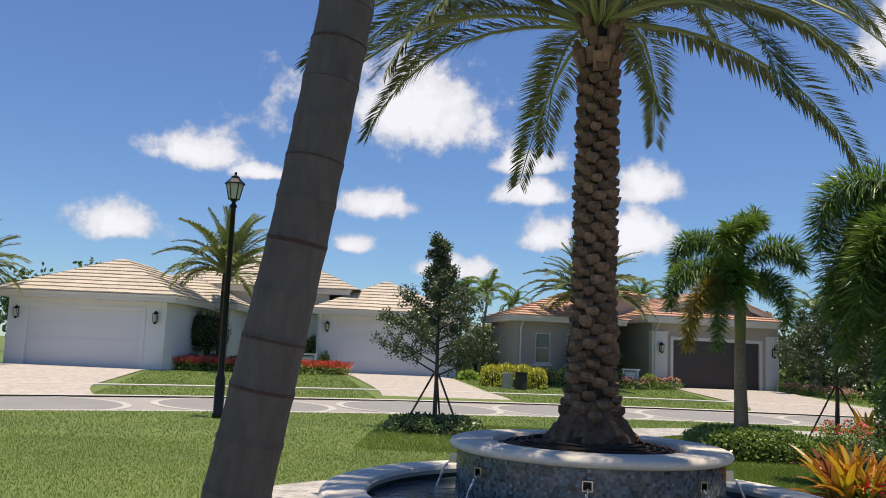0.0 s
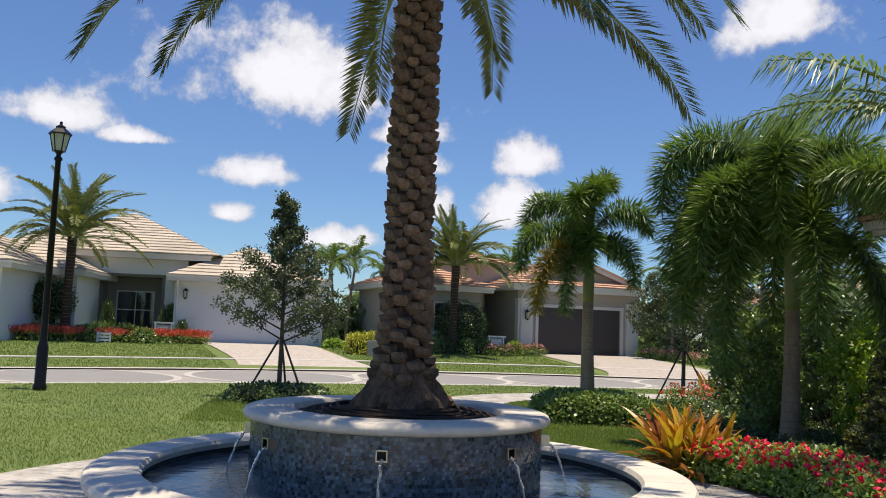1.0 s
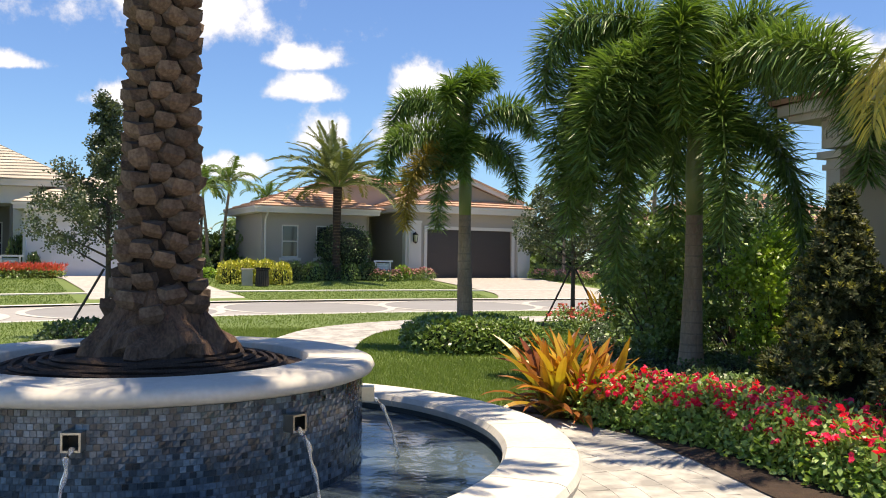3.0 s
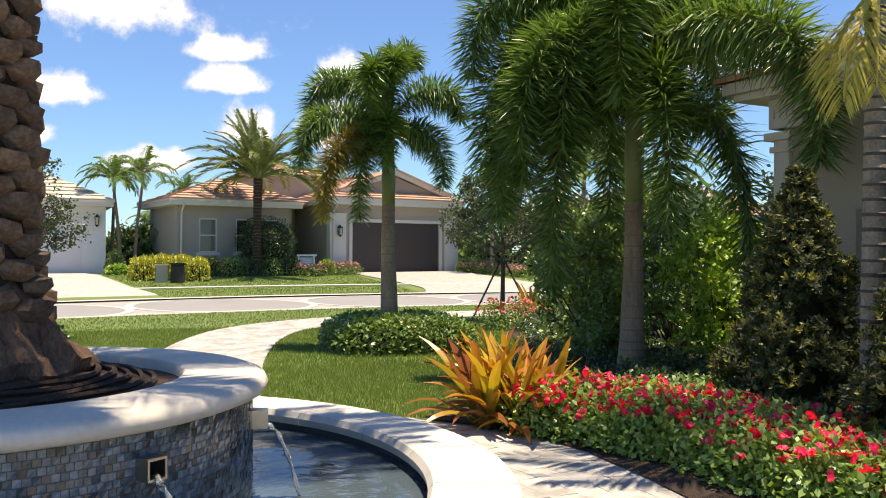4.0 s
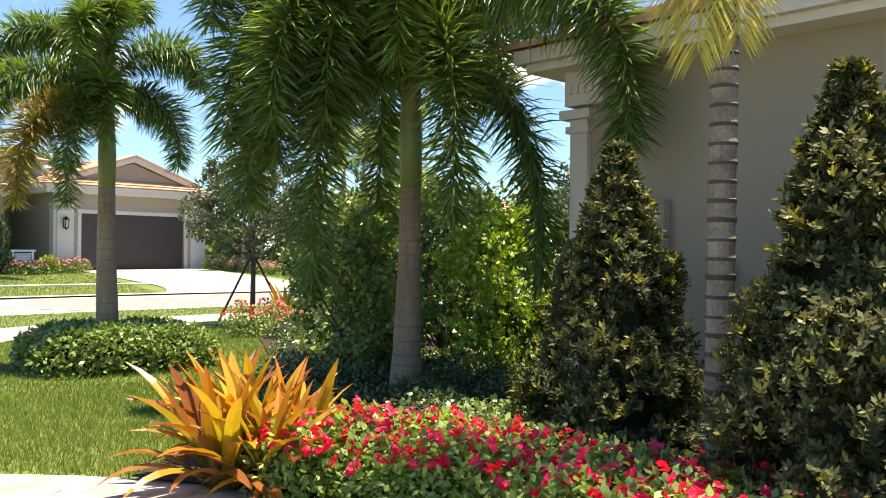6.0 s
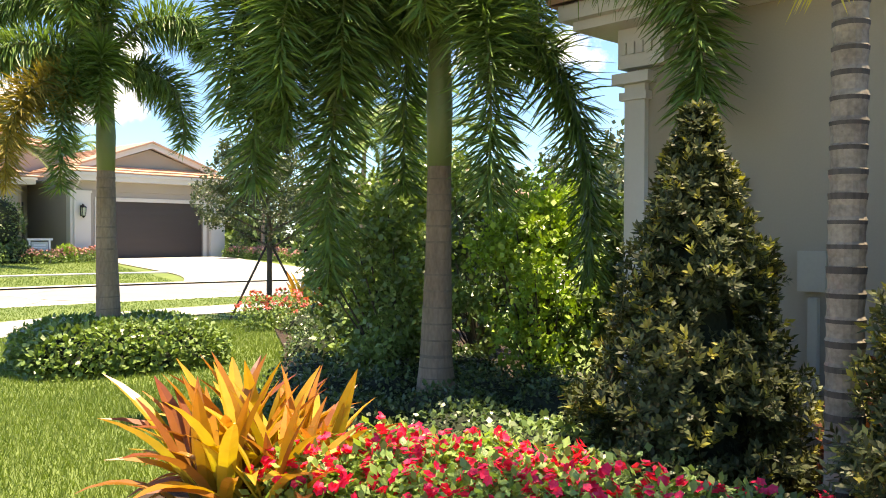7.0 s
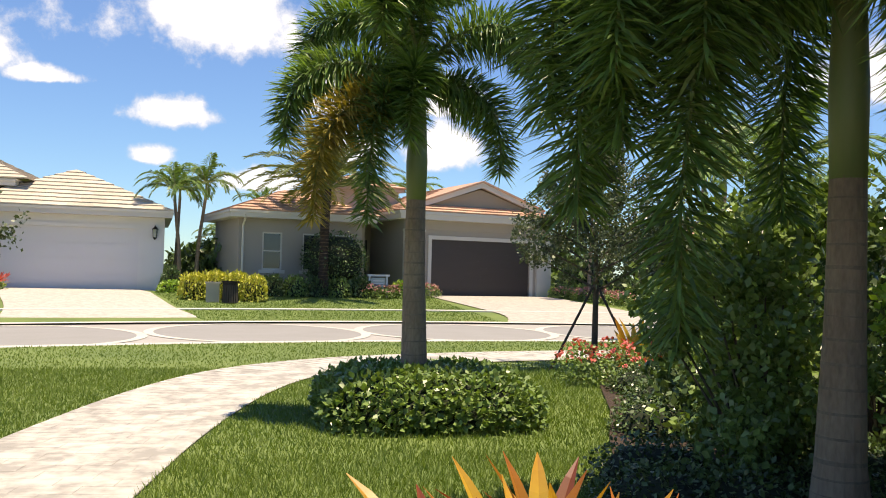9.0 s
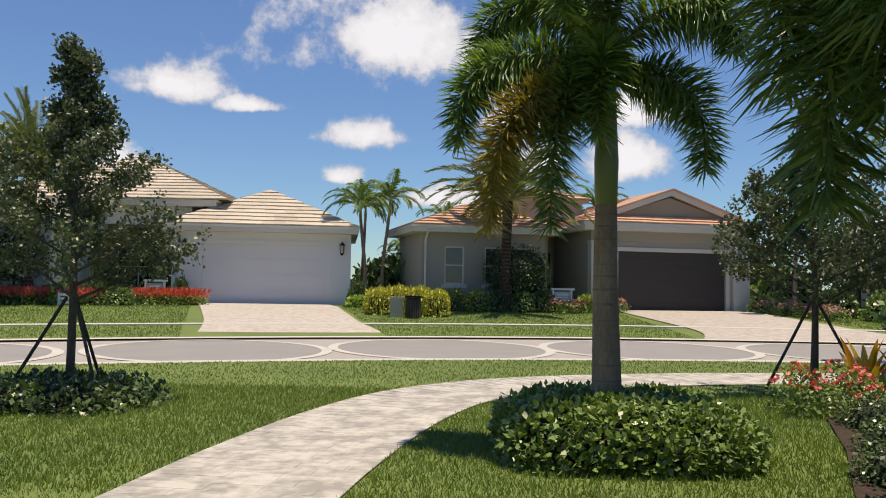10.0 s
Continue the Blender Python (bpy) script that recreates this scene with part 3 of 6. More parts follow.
def white_house():
    h = thing("house", "white stucco house with pale tile roofs and white garage doors", "house")
    w = Buf()
    Y = 43.4
    # garage wing on the right
    wall_with(w, -6.85, 0.32, 0.3, 3.55, Y, 0.25, [(-5.72, -0.62, 0.3, 2.94)])
    side_wall(h, M_WHITE, -6.85, -6.6, Y + 0.25, 52, 0.3, 3.55)
    side_wall(h, M_WHITE, 0.07, 0.32, Y + 0.25, 55, 0.3, 3.55)
    part("wall", w, M_WHITE, h)
    fr = Buf()
    for a, c, lo, hi in ((-5.85, -5.68, 0.5, 2.98), (-0.66, -0.49, 0.5, 2.98), (-5.85, -0.49, 2.96, 3.1)):
        fr.box(a, c, Y - 0.03, Y + 0.12, lo, hi)
    part("door_surround", fr, M_WHITE, h)
    garage_door(h, -5.72, Y + 0.14, 0.5, 5.1, 2.46, M_GDOOR)
    eave_trim(h, -7.2, 0.6, Y - 0.5, 52, 3.66, M_TRIM)
    roof(h, hip_roof(-7.25, 0.65, Y - 0.55, 54, 3.7, 25), M_ROOFW, "pale beige roof tiles in courses")
    downspout(h, -6.72, Y, 0.5, 3.45, M_WHITE)
    # the wing stands turned a little to the street
    turn = pose(-3.2, Y, 0, 0, 0, 7) @ pose(3.2, -Y, 0)
    for o in list(h.children):
        o.matrix_local = turn @ o.matrix_local
    # entry, tall
    e = Buf()
    wall_with(e, -12.2, -6.56, 0.3, 4.55, 44.6, 0.25, [(-11.0, -7.6, 0.3, 3.75)])
    side_wall(h, M_WHITE, -12.2, -11.95, 44.85, 54, 0.3, 4.55)
    part("entry_wall", e, M_WHITE, h)
    e = Buf()
    side_wall(h, M_GREYW, -11.0, -10.8, 44.86, 46.4, 0.3, 3.75)
    side_wall(h, M_GREYW, -7.8, -7.6, 44.86, 46.4, 0.3, 3.75)
    wall_with(e, -10.8, -7.8, 0.3, 3.75, 46.2, 0.2, [(-10.3, -8.4, 1.0, 2.95)])
    side_wall(h, M_GREYW, -10.8, -7.8, 44.86, 46.2, 3.62, 3.75)
    part("porch", e, M_GREYW, h, "dark grey stucco recess of the entry")
    window(h, -10.3, 46.25, 1.0, 1.9, 1.95, M_WHITE)
    eave_trim(h, -14.6, -5.4, 44.05, 54, 4.75, M_TRIM)
    roof(h, hip_roof(-16.0, -4.9, 43.95, 56, 4.8, 25), M_ROOFW)
    # living wing
    l = Buf()
    wall_with(l, -14.6, -10.75, 0.3, 3.5, 40.9, 0.25, [(-12.9, -11.5, 1.1, 2.6)])
    side_wall(h, M_WHITE, -11.0, -10.75, 41.15, 44.58, 0.3, 3.5)
    part("wall", l, M_WHITE, h)
    window(h, -12.9, 40.95, 1.1, 1.4, 1.5, M_WHITE)
    eave_trim(h, -17.0, -10.3, 40.4, 47.0, 3.6, M_TRIM)
    roof(h, hip_roof(-17.0, -10.25, 40.35, 49, 3.64, 25), M_ROOFW)
    # double garage nearer the road
    g = Buf()
    wall_with(g, -18.55, -11.9, 0.3, 3.45, 35.3, 0.25, [(-17.75, -12.87, 0.3, 2.9)])
    side_wall(h, M_WHITE, -18.55, -18.3, 35.55, 44, 0.3, 3.45)
    side_wall(h, M_WHITE, -12.15, -11.9, 35.55, 44, 0.3, 3.45)
    part("wall", g, M_WHITE, h)
    fr = Buf()
    for a, c, lo, hi in ((-17.88, -17.71, 0.45, 2.94), (-12.91, -12.74, 0.45, 2.94), (-17.88, -12.74, 2.92, 3.06)):
        fr.box(a, c, 35.27, 35.42, lo, hi)
    part("door_surround", fr, M_WHITE, h)
    garage_door(h, -17.75, 35.44, 0.45, 4.88, 2.47, M_GDOOR)
    eave_trim(h, -19.05, -11.4, 34.8, 45, 3.55, M_TRIM)
    roof(h, hip_roof(-19.1, -11.35, 34.75, 45.5, 3.6, 25), M_ROOFW)
    for x, y, z in ((-6.3, Y - 0.39, 2.8), (-0.05, Y + 0.37, 2.8), (-12.3, 35.3, 2.65), (-18.15, 35.3, 2.65)):
        wall_lantern(pose(x, y, z))


white_house()
DH = pose(11.15, 43.1, 0, 0, 0, 14)


def greige_house():
    h = thing("house", "greige stucco house with terracotta tiles and a brown garage door", "house", DH)
    w = Buf()
    wall_with(w, -0.35, 5.2, 0.3, 3.7, 0, 0.25, [(0, 4.88, 0.3, 2.96)])
    side_wall(h, M_GREIGE, 5.75, 5.95, 0.25, 10, 0.3, 3.7)
    side_wall(h, M_GREIGE, -1.2, -1.0, 0.25, 5, 0.3, 3.7)
    part("wall", w, M_GREIGE, h)
    for a, c in ((-1.2, -0.36), (5.21, 5.95)):
        p = Buf()
        p.box(a, c, -0.12, 0.24, 0.3, 3.2)
        p.box(a - 0.03, c + 0.03, -0.15, 0.24, 3.2, 3.3)
        part("pilaster", p, M_TRIM, h, "cream stucco pilaster")
    p = Buf()
    p.box(-1.2, 5.95, -0.05, 0.24, 3.302, 3.7)
    part("frieze", p, M_GREIGE, h)
    fr = Buf()
    for a, c, lo, hi in ((-0.16, 0.0, 0.5, 3.06), (4.88, 5.04, 0.5, 3.06), (0.0, 4.88, 2.9, 3.06)):
        fr.box(a, c, -0.05, -0.002, lo, hi)
    part("door_surround", fr, M_TRIM, h)
    garage_door(h, 0, 0.1, 0.5, 4.88, 2.42, M_BROWN, 8, "dark brown sectional garage door")
    f = Buf()
    f.box(-1.65, 6.1, -0.5, 9, 3.7, 3.9)
    f.box(-1.72, 6.16, -0.57, 9, 3.9, 4.02)
    part("cornice", f, M_TRIM, h, "cream moulded cornice")
    roof(h, hip_roof(-1.75, 6.2, -0.6, 10, 4.03, 20), M_ROOFT, "terracotta tile courses in mixed salmon shades")
    # gable over the garage
    g = Buf()
    gx0, gx1, gz, ga, gy = -0.35, 5.35, 4.27, 5.2, 0.35
    gc = (gx0 + gx1) / 2
    g.face([(gx0, gy, gz), (gx1, gy, gz), (gc, gy, ga)])
    g.face([(gx0, gy, gz), (gc, gy, ga), (gc, gy + 5, ga), (gx0, gy + 5, gz)])
    g.face([(gc, gy, ga), (gx1, gy, gz), (gx1, gy + 5, gz), (gc, gy + 5, ga)])
    part("gable", g, M_TAUPE, h, "taupe stucco gable")
    r = Buf()
    for s in (-1, 1):
        a, c = Vector((gc + s * (gx1 - gx0) / 2 + s * 0.35, 0, gz - 0.12)), Vector((gc, 0, ga + 0.06))
        for y0, y1, t0, t1, mt in ((gy - 0.22, gy - 0.02, 0.0, 0.22, 0), (gy - 0.3, gy + 5, 0.22, 0.30, 1)):
            q = [Vector((p.x, y, p.z + t)) for t in (t0, t1) for y in (y0, y1) for p in (a, c)]
            i = len(r.v)
            r.v.extend(tuple(p) for p in q)
            for k in ((0, 1, 3, 2), (4, 6, 7, 5), (0, 4, 5, 1), (2, 3, 7, 6), (0, 2, 6, 4), (1, 5, 7, 3)):
                r.f.append(tuple(i + e for e in k))
                r.m.append(mt)
    part("barge_board", r, [M_TRIM, M_ROOFT], h, "cream barge board under terracotta tiles")
    downspout(h, -1.05, -0.1, 0.5, 3.75, M_TRIM)
    # entry recess and living wing
    e = Buf()
    side_wall(h, M_TAUPE, -2.75, -2.55, 1.2, 4.2, 0.3, 3.7)
    wall_with(e, -2.55, -1.2, 0.3, 3.7, 4.0, 0.2, [])
    part("entry_wall", e, M_TAUPE, h, "dark taupe entry recess")
    d = Buf()
    d.box(-2.4, -1.4, 3.9, 3.98, 0.5, 2.9)
    part("front_door", d, M_BROWN, h)
    l = Buf()
    wall_with(l, -7.9, -2.76, 0.3, 3.55, 1.0, 0.25, [(-6.95, -6.15, 1.45, 2.95), (-5.3, -3.15, 1.45, 2.95)])
    side_wall(h, M_GREIGE, -7.9, -7.65, 1.25, 5.6, 0.3, 3.55)
    part("wall", l, M_GREIGE, h)
    window(h, -6.95, 1.05, 1.45, 0.8, 1.5, M_TRIM, 1, 2)
    window(h, -5.3, 1.05, 1.45, 2.15, 1.5, M_TRIM, 2, 2)
    eave_trim(h, -8.35, -2.3, 0.45, 6.1, 3.72, M_TRIM)
    roof(h, hip_roof(-8.4, -2.0, 0.4, 6.2, 3.76, 21), M_ROOFT)
    side_wall(h, M_GREIGE, -6.0, -1.2, 5.6, 9, 0.3, 3.7)
    c = Buf()
    c.box(-3.4, -0.2, 3.2, 8, 3.8, 5.1)
    c.box(-3.6, 0.0, 3.0, 8.2, 5.1, 5.25)
    part("entry_tower", c, M_GREIGE, h)
    roof(h, hip_roof(-3.7, 0.1, 2.9, 8.3, 5.26, 21), M_ROOFT)
    downspout(h, -7.75, 0.95, 0.5, 3.6, M_TRIM)
    for u in (-0.75, 5.6):
        wall_lantern(DH @ pose(u, -0.13, 2.45), "dark iron wall lantern on a cream pilaster")


greige_house()


def far_house(m, label, wall, tiles, w=12, d=9):
    h = thing("house", label, "house", m)
    b = Buf()
    wall_with(b, 0, w, 0, 3.2, 0, 0.25, [(1.5, 3.0, 1.0, 2.4), (6, 8.5, 1.0, 2.4)])
    side_wall(h, wall, 0, 0.25, 0.25, d, 0, 3.2)
    side_wall(h, wall, w - 0.25, w, 0.25, d, 0, 3.2)
    part("wall", b, wall, h)
    window(h, 1.5, 0.05, 1.0, 1.5, 1.4, M_TRIM)
    window(h, 6, 0.05, 1.0, 2.5, 1.4, M_TRIM)
    eave_trim(h, -0.5, w + 0.5, -0.5, d, 3.3, M_TRIM)
    roof(h, hip_roof(-0.6, w + 0.6, -0.6, d + 0.6, 3.34, 22), tiles)


far_house(pose(2, 70, 0.5), "distant pale house with a light tile roof", M_WHITE, M_ROOFW)
far_house(pose(27, 50, 0.5, 0, 0, -12), "beige house behind palms with terracotta roof tiles", M_GREIGE, M_ROOFT, 14, 10)
far_house(pose(22.5, 19.5, 0.0, 0, 0, -55), "beige neighbour house with salmon tile roof", M_TRIM, M_ROOFT, 14, 10)

# villa beside the garden; its long wall runs along local y
VM = pose(8.28, 11.05, 0, 0, 0, 8.8)


def villa():
    h = thing("villa", "taupe stucco villa with cream eaves and terracotta roof tiles", "house", VM)
    w = Buf()
    w.box(0, 0.25, -16, -0.02, 0, 3.06)
    side_wall(h, M_TAUPE, 0.26, 8, -0.3, -0.02, 0, 2.75)
    part("wall", w, M_TAUPE, h)
    p = Buf()
    p.box(-0.05, 0.3, -0.12, 0.06, 0, 2.52)
    p.box(-0.08, 0.33, -0.15, 0.09, 2.52, 2.58)
    p.box(-0.12, 0.36, -0.19, 0.13, 2.64, 2.72)
    p.box(-0.05, 0.3, -0.12, 0.06, 2.58, 2.64)
    part("corner_pilaster", p, M_TRIM, h, "cream corner pilaster with moulded capital")
    f = Buf()
    f.box(-0.30, 8.5, -16.4, 0.36, 3.06, 3.13)
    part("cornice", f, M_TRIM, h, "cream eave moulding")
    f = Buf()
    f.box(-0.38, 8.6, -16.5, 0.44, 3.131, 3.25)
    part("fascia", f, M_TRIM, h, "cream eave board")
    f = Buf()
    f.box(-0.08, 8.2, -0.3, 0.1, 2.76, 3.058)
    part("frieze", f, M_TRIM, h, "cream stucco frieze over the corner pilaster")
    for k in range(5):
        f = Buf()
        f.box(-0.1, -0.082, -0.28 + 0.075 * k, -0.235 + 0.075 * k, 2.86, 2.95)
        part("dentil", f, M_TRIM, h)
    roof(h, hip_roof(-0.45, 8.7, -16.6, 0.52, 3.26, 22, 0.33), M_ROOFT)
    b = Buf()
    b.tube([(-0.05, -2.3, 0.0), (-0.05, -2.3, 2.8)], [0.035] * 2, 8)
    part("downspout", b, M_TAUPE, h)
    b = Buf()
    b.box(-0.07, -0.002, -1.47, -1.29, 1.14, 1.4)
    b.box(-0.05, -0.002, -1.41, -1.35, 0.2, 1.1)
    part("meter_box", b, M_BOXB, h, "beige electrical box")
    b = Buf()
    b.box(-0.09, -0.002, -0.9, -0.72, 1.0, 1.9)
    part("cable_duct", b, M_TAUPE, h)


villa()


# ---- fountain ----
def fountain():
    cx, cy = FC
    t = thing("fountain", "round tiered fountain with blue mosaic wall and stone coping", "fountain", pose(cx, cy, 0))
    R1, R0, Z0 = 2.46, 2.05, 0.46
    b = Buf()
    b.lathe([(R1 - 0.06, 0.0), (R1 - 0.06, Z0 - 0.09), (R0 + 0.03, Z0 - 0.09)], 96)
    part("basin_wall", b, M_BASINW, t, smooth=False)
    b = Buf()
    b.lathe([(R0 + 0.05, Z0 - 0.09), (R0 + 0.05, 0.05), (1.0, 0.05)], 96)
    part("basin_lining", b, M_TILEJ, t, "dark basin lining")
    # coping stones
    n = 20
    for i in range(n):
        s = Buf()
        a0, a1 = 2 * math.pi * i / n + 0.0015, 2 * math.pi * (i + 1) / n - 0.0015
        prof = [(R0, Z0 - 0.085), (R0 - 0.012, Z0 - 0.04), (R0 + 0.012, Z0 - 0.004), (R0 + 0.05, Z0), (R1 - 0.05, Z0), (R1 - 0.008, Z0 - 0.012), (R1 + 0.012, Z0 - 0.045), (R1, Z0 - 0.09)]
        m = 7
        for k in range(m):
            w = a0 + (a1 - a0) * k / (m - 1)
            s.v += [(r * math.cos(w), r * math.sin(w), z) for r, z in prof]
        q = len(prof)
        for k in range(m - 1):
            for j in range(q):
                s.f.append((k * q + j, (k + 1) * q + j, (k + 1) * q + (j + 1) % q, k * q + (j + 1) % q))
                s.m.append(0)
        s.f += [tuple(range(q)), tuple(reversed(range((m - 1) * q, m * q)))]
        s.m += [0, 0]
        part("coping_stone", s, M_CAP, t, smooth=False)
    wt = Buf()
    wt.lathe([(1.15, 0.33), (R0 + 0.04, 0.33)], 64)
    part("water", wt, M_WATER, t, "dark still water with ripples")
    # upper drum
    RW, ZT = 1.22, 0.93
    d = Buf()
    d.lathe([(RW, 0.06), (RW, ZT - 0.085)], 96)
    drum = part("drum", d, M_TILEJ, t)
    random.seed(77)
    ti = Buf()
    rows, cols = 26, 256
    for i in range(rows):
        z0 = 0.07 + i * 0.0295
        for j in range(cols):
            a0 = 6.28318 * (j + 0.5 * (i % 2)) / cols
            a1 = a0 + 6.28318 / cols * 0.9
            q = RW + 0.003 + rnd(0, 0.0025)
            t0, t1 = rnd(-0.0012, 0.0012), rnd(-0.0012, 0.0012)
            ti.face([((q + t0) * math.cos(a0), (q + t0) * math.sin(a0), z0), ((q - t0) * math.cos(a1), (q - t0) * math.sin(a1), z0),
                     ((q + t1) * math.cos(a1), (q + t1) * math.sin(a1), z0 + 0.0265), ((q - t1) * math.cos(a0), (q - t1) * math.sin(a0), z0 + 0.0265)])
    part("mosaic", ti, M_TILE, drum, "small mosaic tiles in mixed dark blues", kind="stuff")
    s = Buf()
    s.lathe([(0.9, ZT - 0.12), (0.9, ZT - 0.01), (0.915, ZT), (1.24, ZT), (1.28, ZT - 0.015), (1.295, ZT - 0.045), (1.28, ZT - 0.075), (1.24, ZT - 0.09), (1.2, ZT - 0.09)], 128)
    part("upper_coping", s, M_CAP, t, "pale rounded stone coping", smooth=True)
    s = Buf()
    s.lathe([(0.0, ZT + 0.03), (0.3, ZT + 0.02), (0.6, ZT - 0.02), (0.91, ZT - 0.06)], 48)
    part("soil", s, M_MULCH, t)
    for i in range(5):
        ring = Buf()
        r = 0.52 + 0.065 * i
        z = ZT + 0.012 - 0.012 * i
        pts = [(r * math.cos(w) * (1 + 0.015 * math.sin(3 * w + i)), r * math.sin(w), z + 0.006 * math.sin(5 * w + 2 * i)) for w in [2 * math.pi * k / 40 for k in range(41)]]
        ring.tube(pts, [0.014] * 41, 5)
        part("dripline", ring, M_TRUNKD, t)
    # spouts and jets
    for i in range(8):
        w = radians(261 + 46 * i if i < 2 else 261 + 45 * i)
        m = pose(math.cos(w) * RW, math.sin(w) * RW, 0.71, 0, 0, math.degrees(w) + 90)
        s = Buf()
        h = 0.042
        for x0, x1, z0, z1 in ((-h, h, h - 0.009, h), (-h, h, -h, -h + 0.009), (-h, -h + 0.009, -h + 0.009, h - 0.009), (h - 0.009, h, -h + 0.009, h - 0.009)):
            s.box(x0, x1, -0.075, 0.02, z0, z1)
        s.box(-h + 0.009, h - 0.009, -0.01, 0.0, -h + 0.009, h - 0.009, 1)
        o = part("spout", s, [M_STEEL, M_BLACK], t, "square steel water spout")
        o.matrix_local = m
        j = Buf()
        pts, rad = [], []
        for k in range(15):
            q = k / 14 * 0.265
            pts.append((0.006 * math.sin(q * 60 + i), -0.06 - 0.62 * q, -0.03 - 4.9 * q * q))
            rad.append(0.013 + 0.004 * math.sin(q * 95 + i * 2) - 0.015 * q)
        j.tube(pts, rad, 7)
        o2 = part("jet", j, M_JET, o, "thin falling jet of water", smooth=True)
    return t


FOUNTAIN = fountain()


# ---- street lamp ----
def street_lamp():
    t = thing("street_lamp", "black iron street lamp with a tapered glass lantern", "street lamp", pose(-5.2, 19.9, 0, 0, 0, 10))
    b = Buf()
    b.lathe([(0.0, 0.0), (0.14, 0.0), (0.14, 0.1), (0.115, 0.14), (0.115, 0.9), (0.1, 0.95), (0.085, 1.0), (0.075, 1.1), (0.06, 4.9), (0.085, 4.92), (0.085, 4.97), (0.05, 5.0), (0.05, 5.05), (0.1, 5.1)], 16)
    part("post", b, M_BLACK, t, smooth=True)
    g = Buf()
    g.lathe([(0.115, 5.11), (0.2, 5.48)], 6)
    part("glass", g, M_LAMPG, t, "frosted lantern glass")
    c = Buf()
    for i in range(6):
        w = 2 * math.pi * i / 6
        c.tube([(0.12 * math.cos(w), 0.12 * math.sin(w), 5.1), (0.205 * math.cos(w), 0.205 * math.sin(w), 5.49)], [0.014] * 2, 5)
    c.lathe([(0.0, 5.1), (0.12, 5.1), (0.125, 5.12)], 6)
    c.lathe([(0.24, 5.47), (0.24, 5.5), (0.13, 5.6), (0.1, 5.62), (0.1, 5.66), (0.03, 5.7), (0.03, 5.76), (0.0, 5.78)], 6)
    part("lantern_frame", c, M_BLACK, t)


street_lamp()


# ---- plants: tools ----
def rachis(L, e0, e1, n=16, power=1.3):
    """Points of an arching stalk in the x-z plane, from elevation e0 to e1."""
    p, out = Vector((0, 0, 0)), [Vector((0, 0, 0))]
    for i in range(n):
        e = radians(e0 + (e1 - e0) * ((i + 0.5) / n) ** power)
        p = p + Vector((math.cos(e), 0, math.sin(e))) * (L / n)
        out.append(p.copy())
    return out


def along(pts, s):
    k = min(int(s * (len(pts) - 1)), len(pts) - 2)
    f = s * (len(pts) - 1) - k
    return pts[k].lerp(pts[k + 1], f), (pts[k + 1] - pts[k]).normalized()


def feather_frond(L, e0, e1, n, llen, seed, bare=0.12, droop=0.3, width=0.016):
    """A flat pinnate frond: leaflets in two ranks."""
    random.seed(seed)
    b = Buf()
    pts = rachis(L, e0, e1)
    b.tube(pts[::2], [0.028 * (1 - 0.9 * i / (len(pts[::2]) - 1)) + 0.003 for i in range(len(pts[::2]))], 5, 1, False)
    for i in range(n):
        s = bare + (1 - bare) * i / (n - 1)
        p, d = along(pts, min(s, 0.999))
        up = Vector((-d.z, 0, d.x))
        prof = min(1.0, 0.45 + 2.2 * (s - bare)) * (1 - 0.62 * max(0, s - 0.45) / 0.55)
        for side in (-1, 1):
            fw = 0.55 + 0.5 * s + rnd(-0.12, 0.12)
            w = (Vector((0, side, 0)) + d * fw + up * (0.45 + rnd(-0.2, 0.2))).normalized()
            l = llen * prof * rnd(0.85, 1.1)
            tip = p + w * l + Vector((0, 0, -droop * l * rnd(0.6, 1.3)))
            b.leaf(p, tip, w.cross(up).normalized().lerp(d, 0.5).normalized(), width * (0.6 + 0.4 * prof), droop * l * 0.2)
    return b


def fox_frond(L, e0, e1, n, llen, seed, bare=0.1, width=0.02, droop=0.45, around=6, power=1.0):
    """A plumose frond: leaflets stand all round the stalk."""
    random.seed(seed)
    b = Buf()
    pts = rachis(L, e0, e1, 18, power)
    b.tube(pts[::3], [0.03 * (1 - 0.85 * i / (len(pts[::3]) - 1)) + 0.003 for i in range(len(pts[::3]))], 5, 1, False)
    for i in range(n):
        s = bare + (1 - bare) * i / (n - 1)
        p, d = along(pts, min(s, 0.999))
        up = Vector((-d.z, 0, d.x))
        prof = min(1.0, 0.4 + 2.5 * (s - bare)) * (1 - 0.45 * max(0, s - 0.6) / 0.4)
        a0 = rnd(0, 6.28)
        for k in range(around):
            a = a0 + 6.283 * k / around + rnd(-0.35, 0.35)
            side = Vector((0, 1, 0)) * math.cos(a) + up * math.sin(a)
            w = (side + d * rnd(0.2, 0.75)).normalized()
            l = llen * prof * rnd(0.75, 1.12)
            tip = p + w * l + Vector((0, 0, -droop * l * rnd(0.5, 1.3)))
            b.leaf(p, tip, w.cross(Vector((rnd(-1, 1), rnd(-1, 1), 1))).normalized(), width * rnd(0.7, 1.1), droop * l * 0.22)
    return b


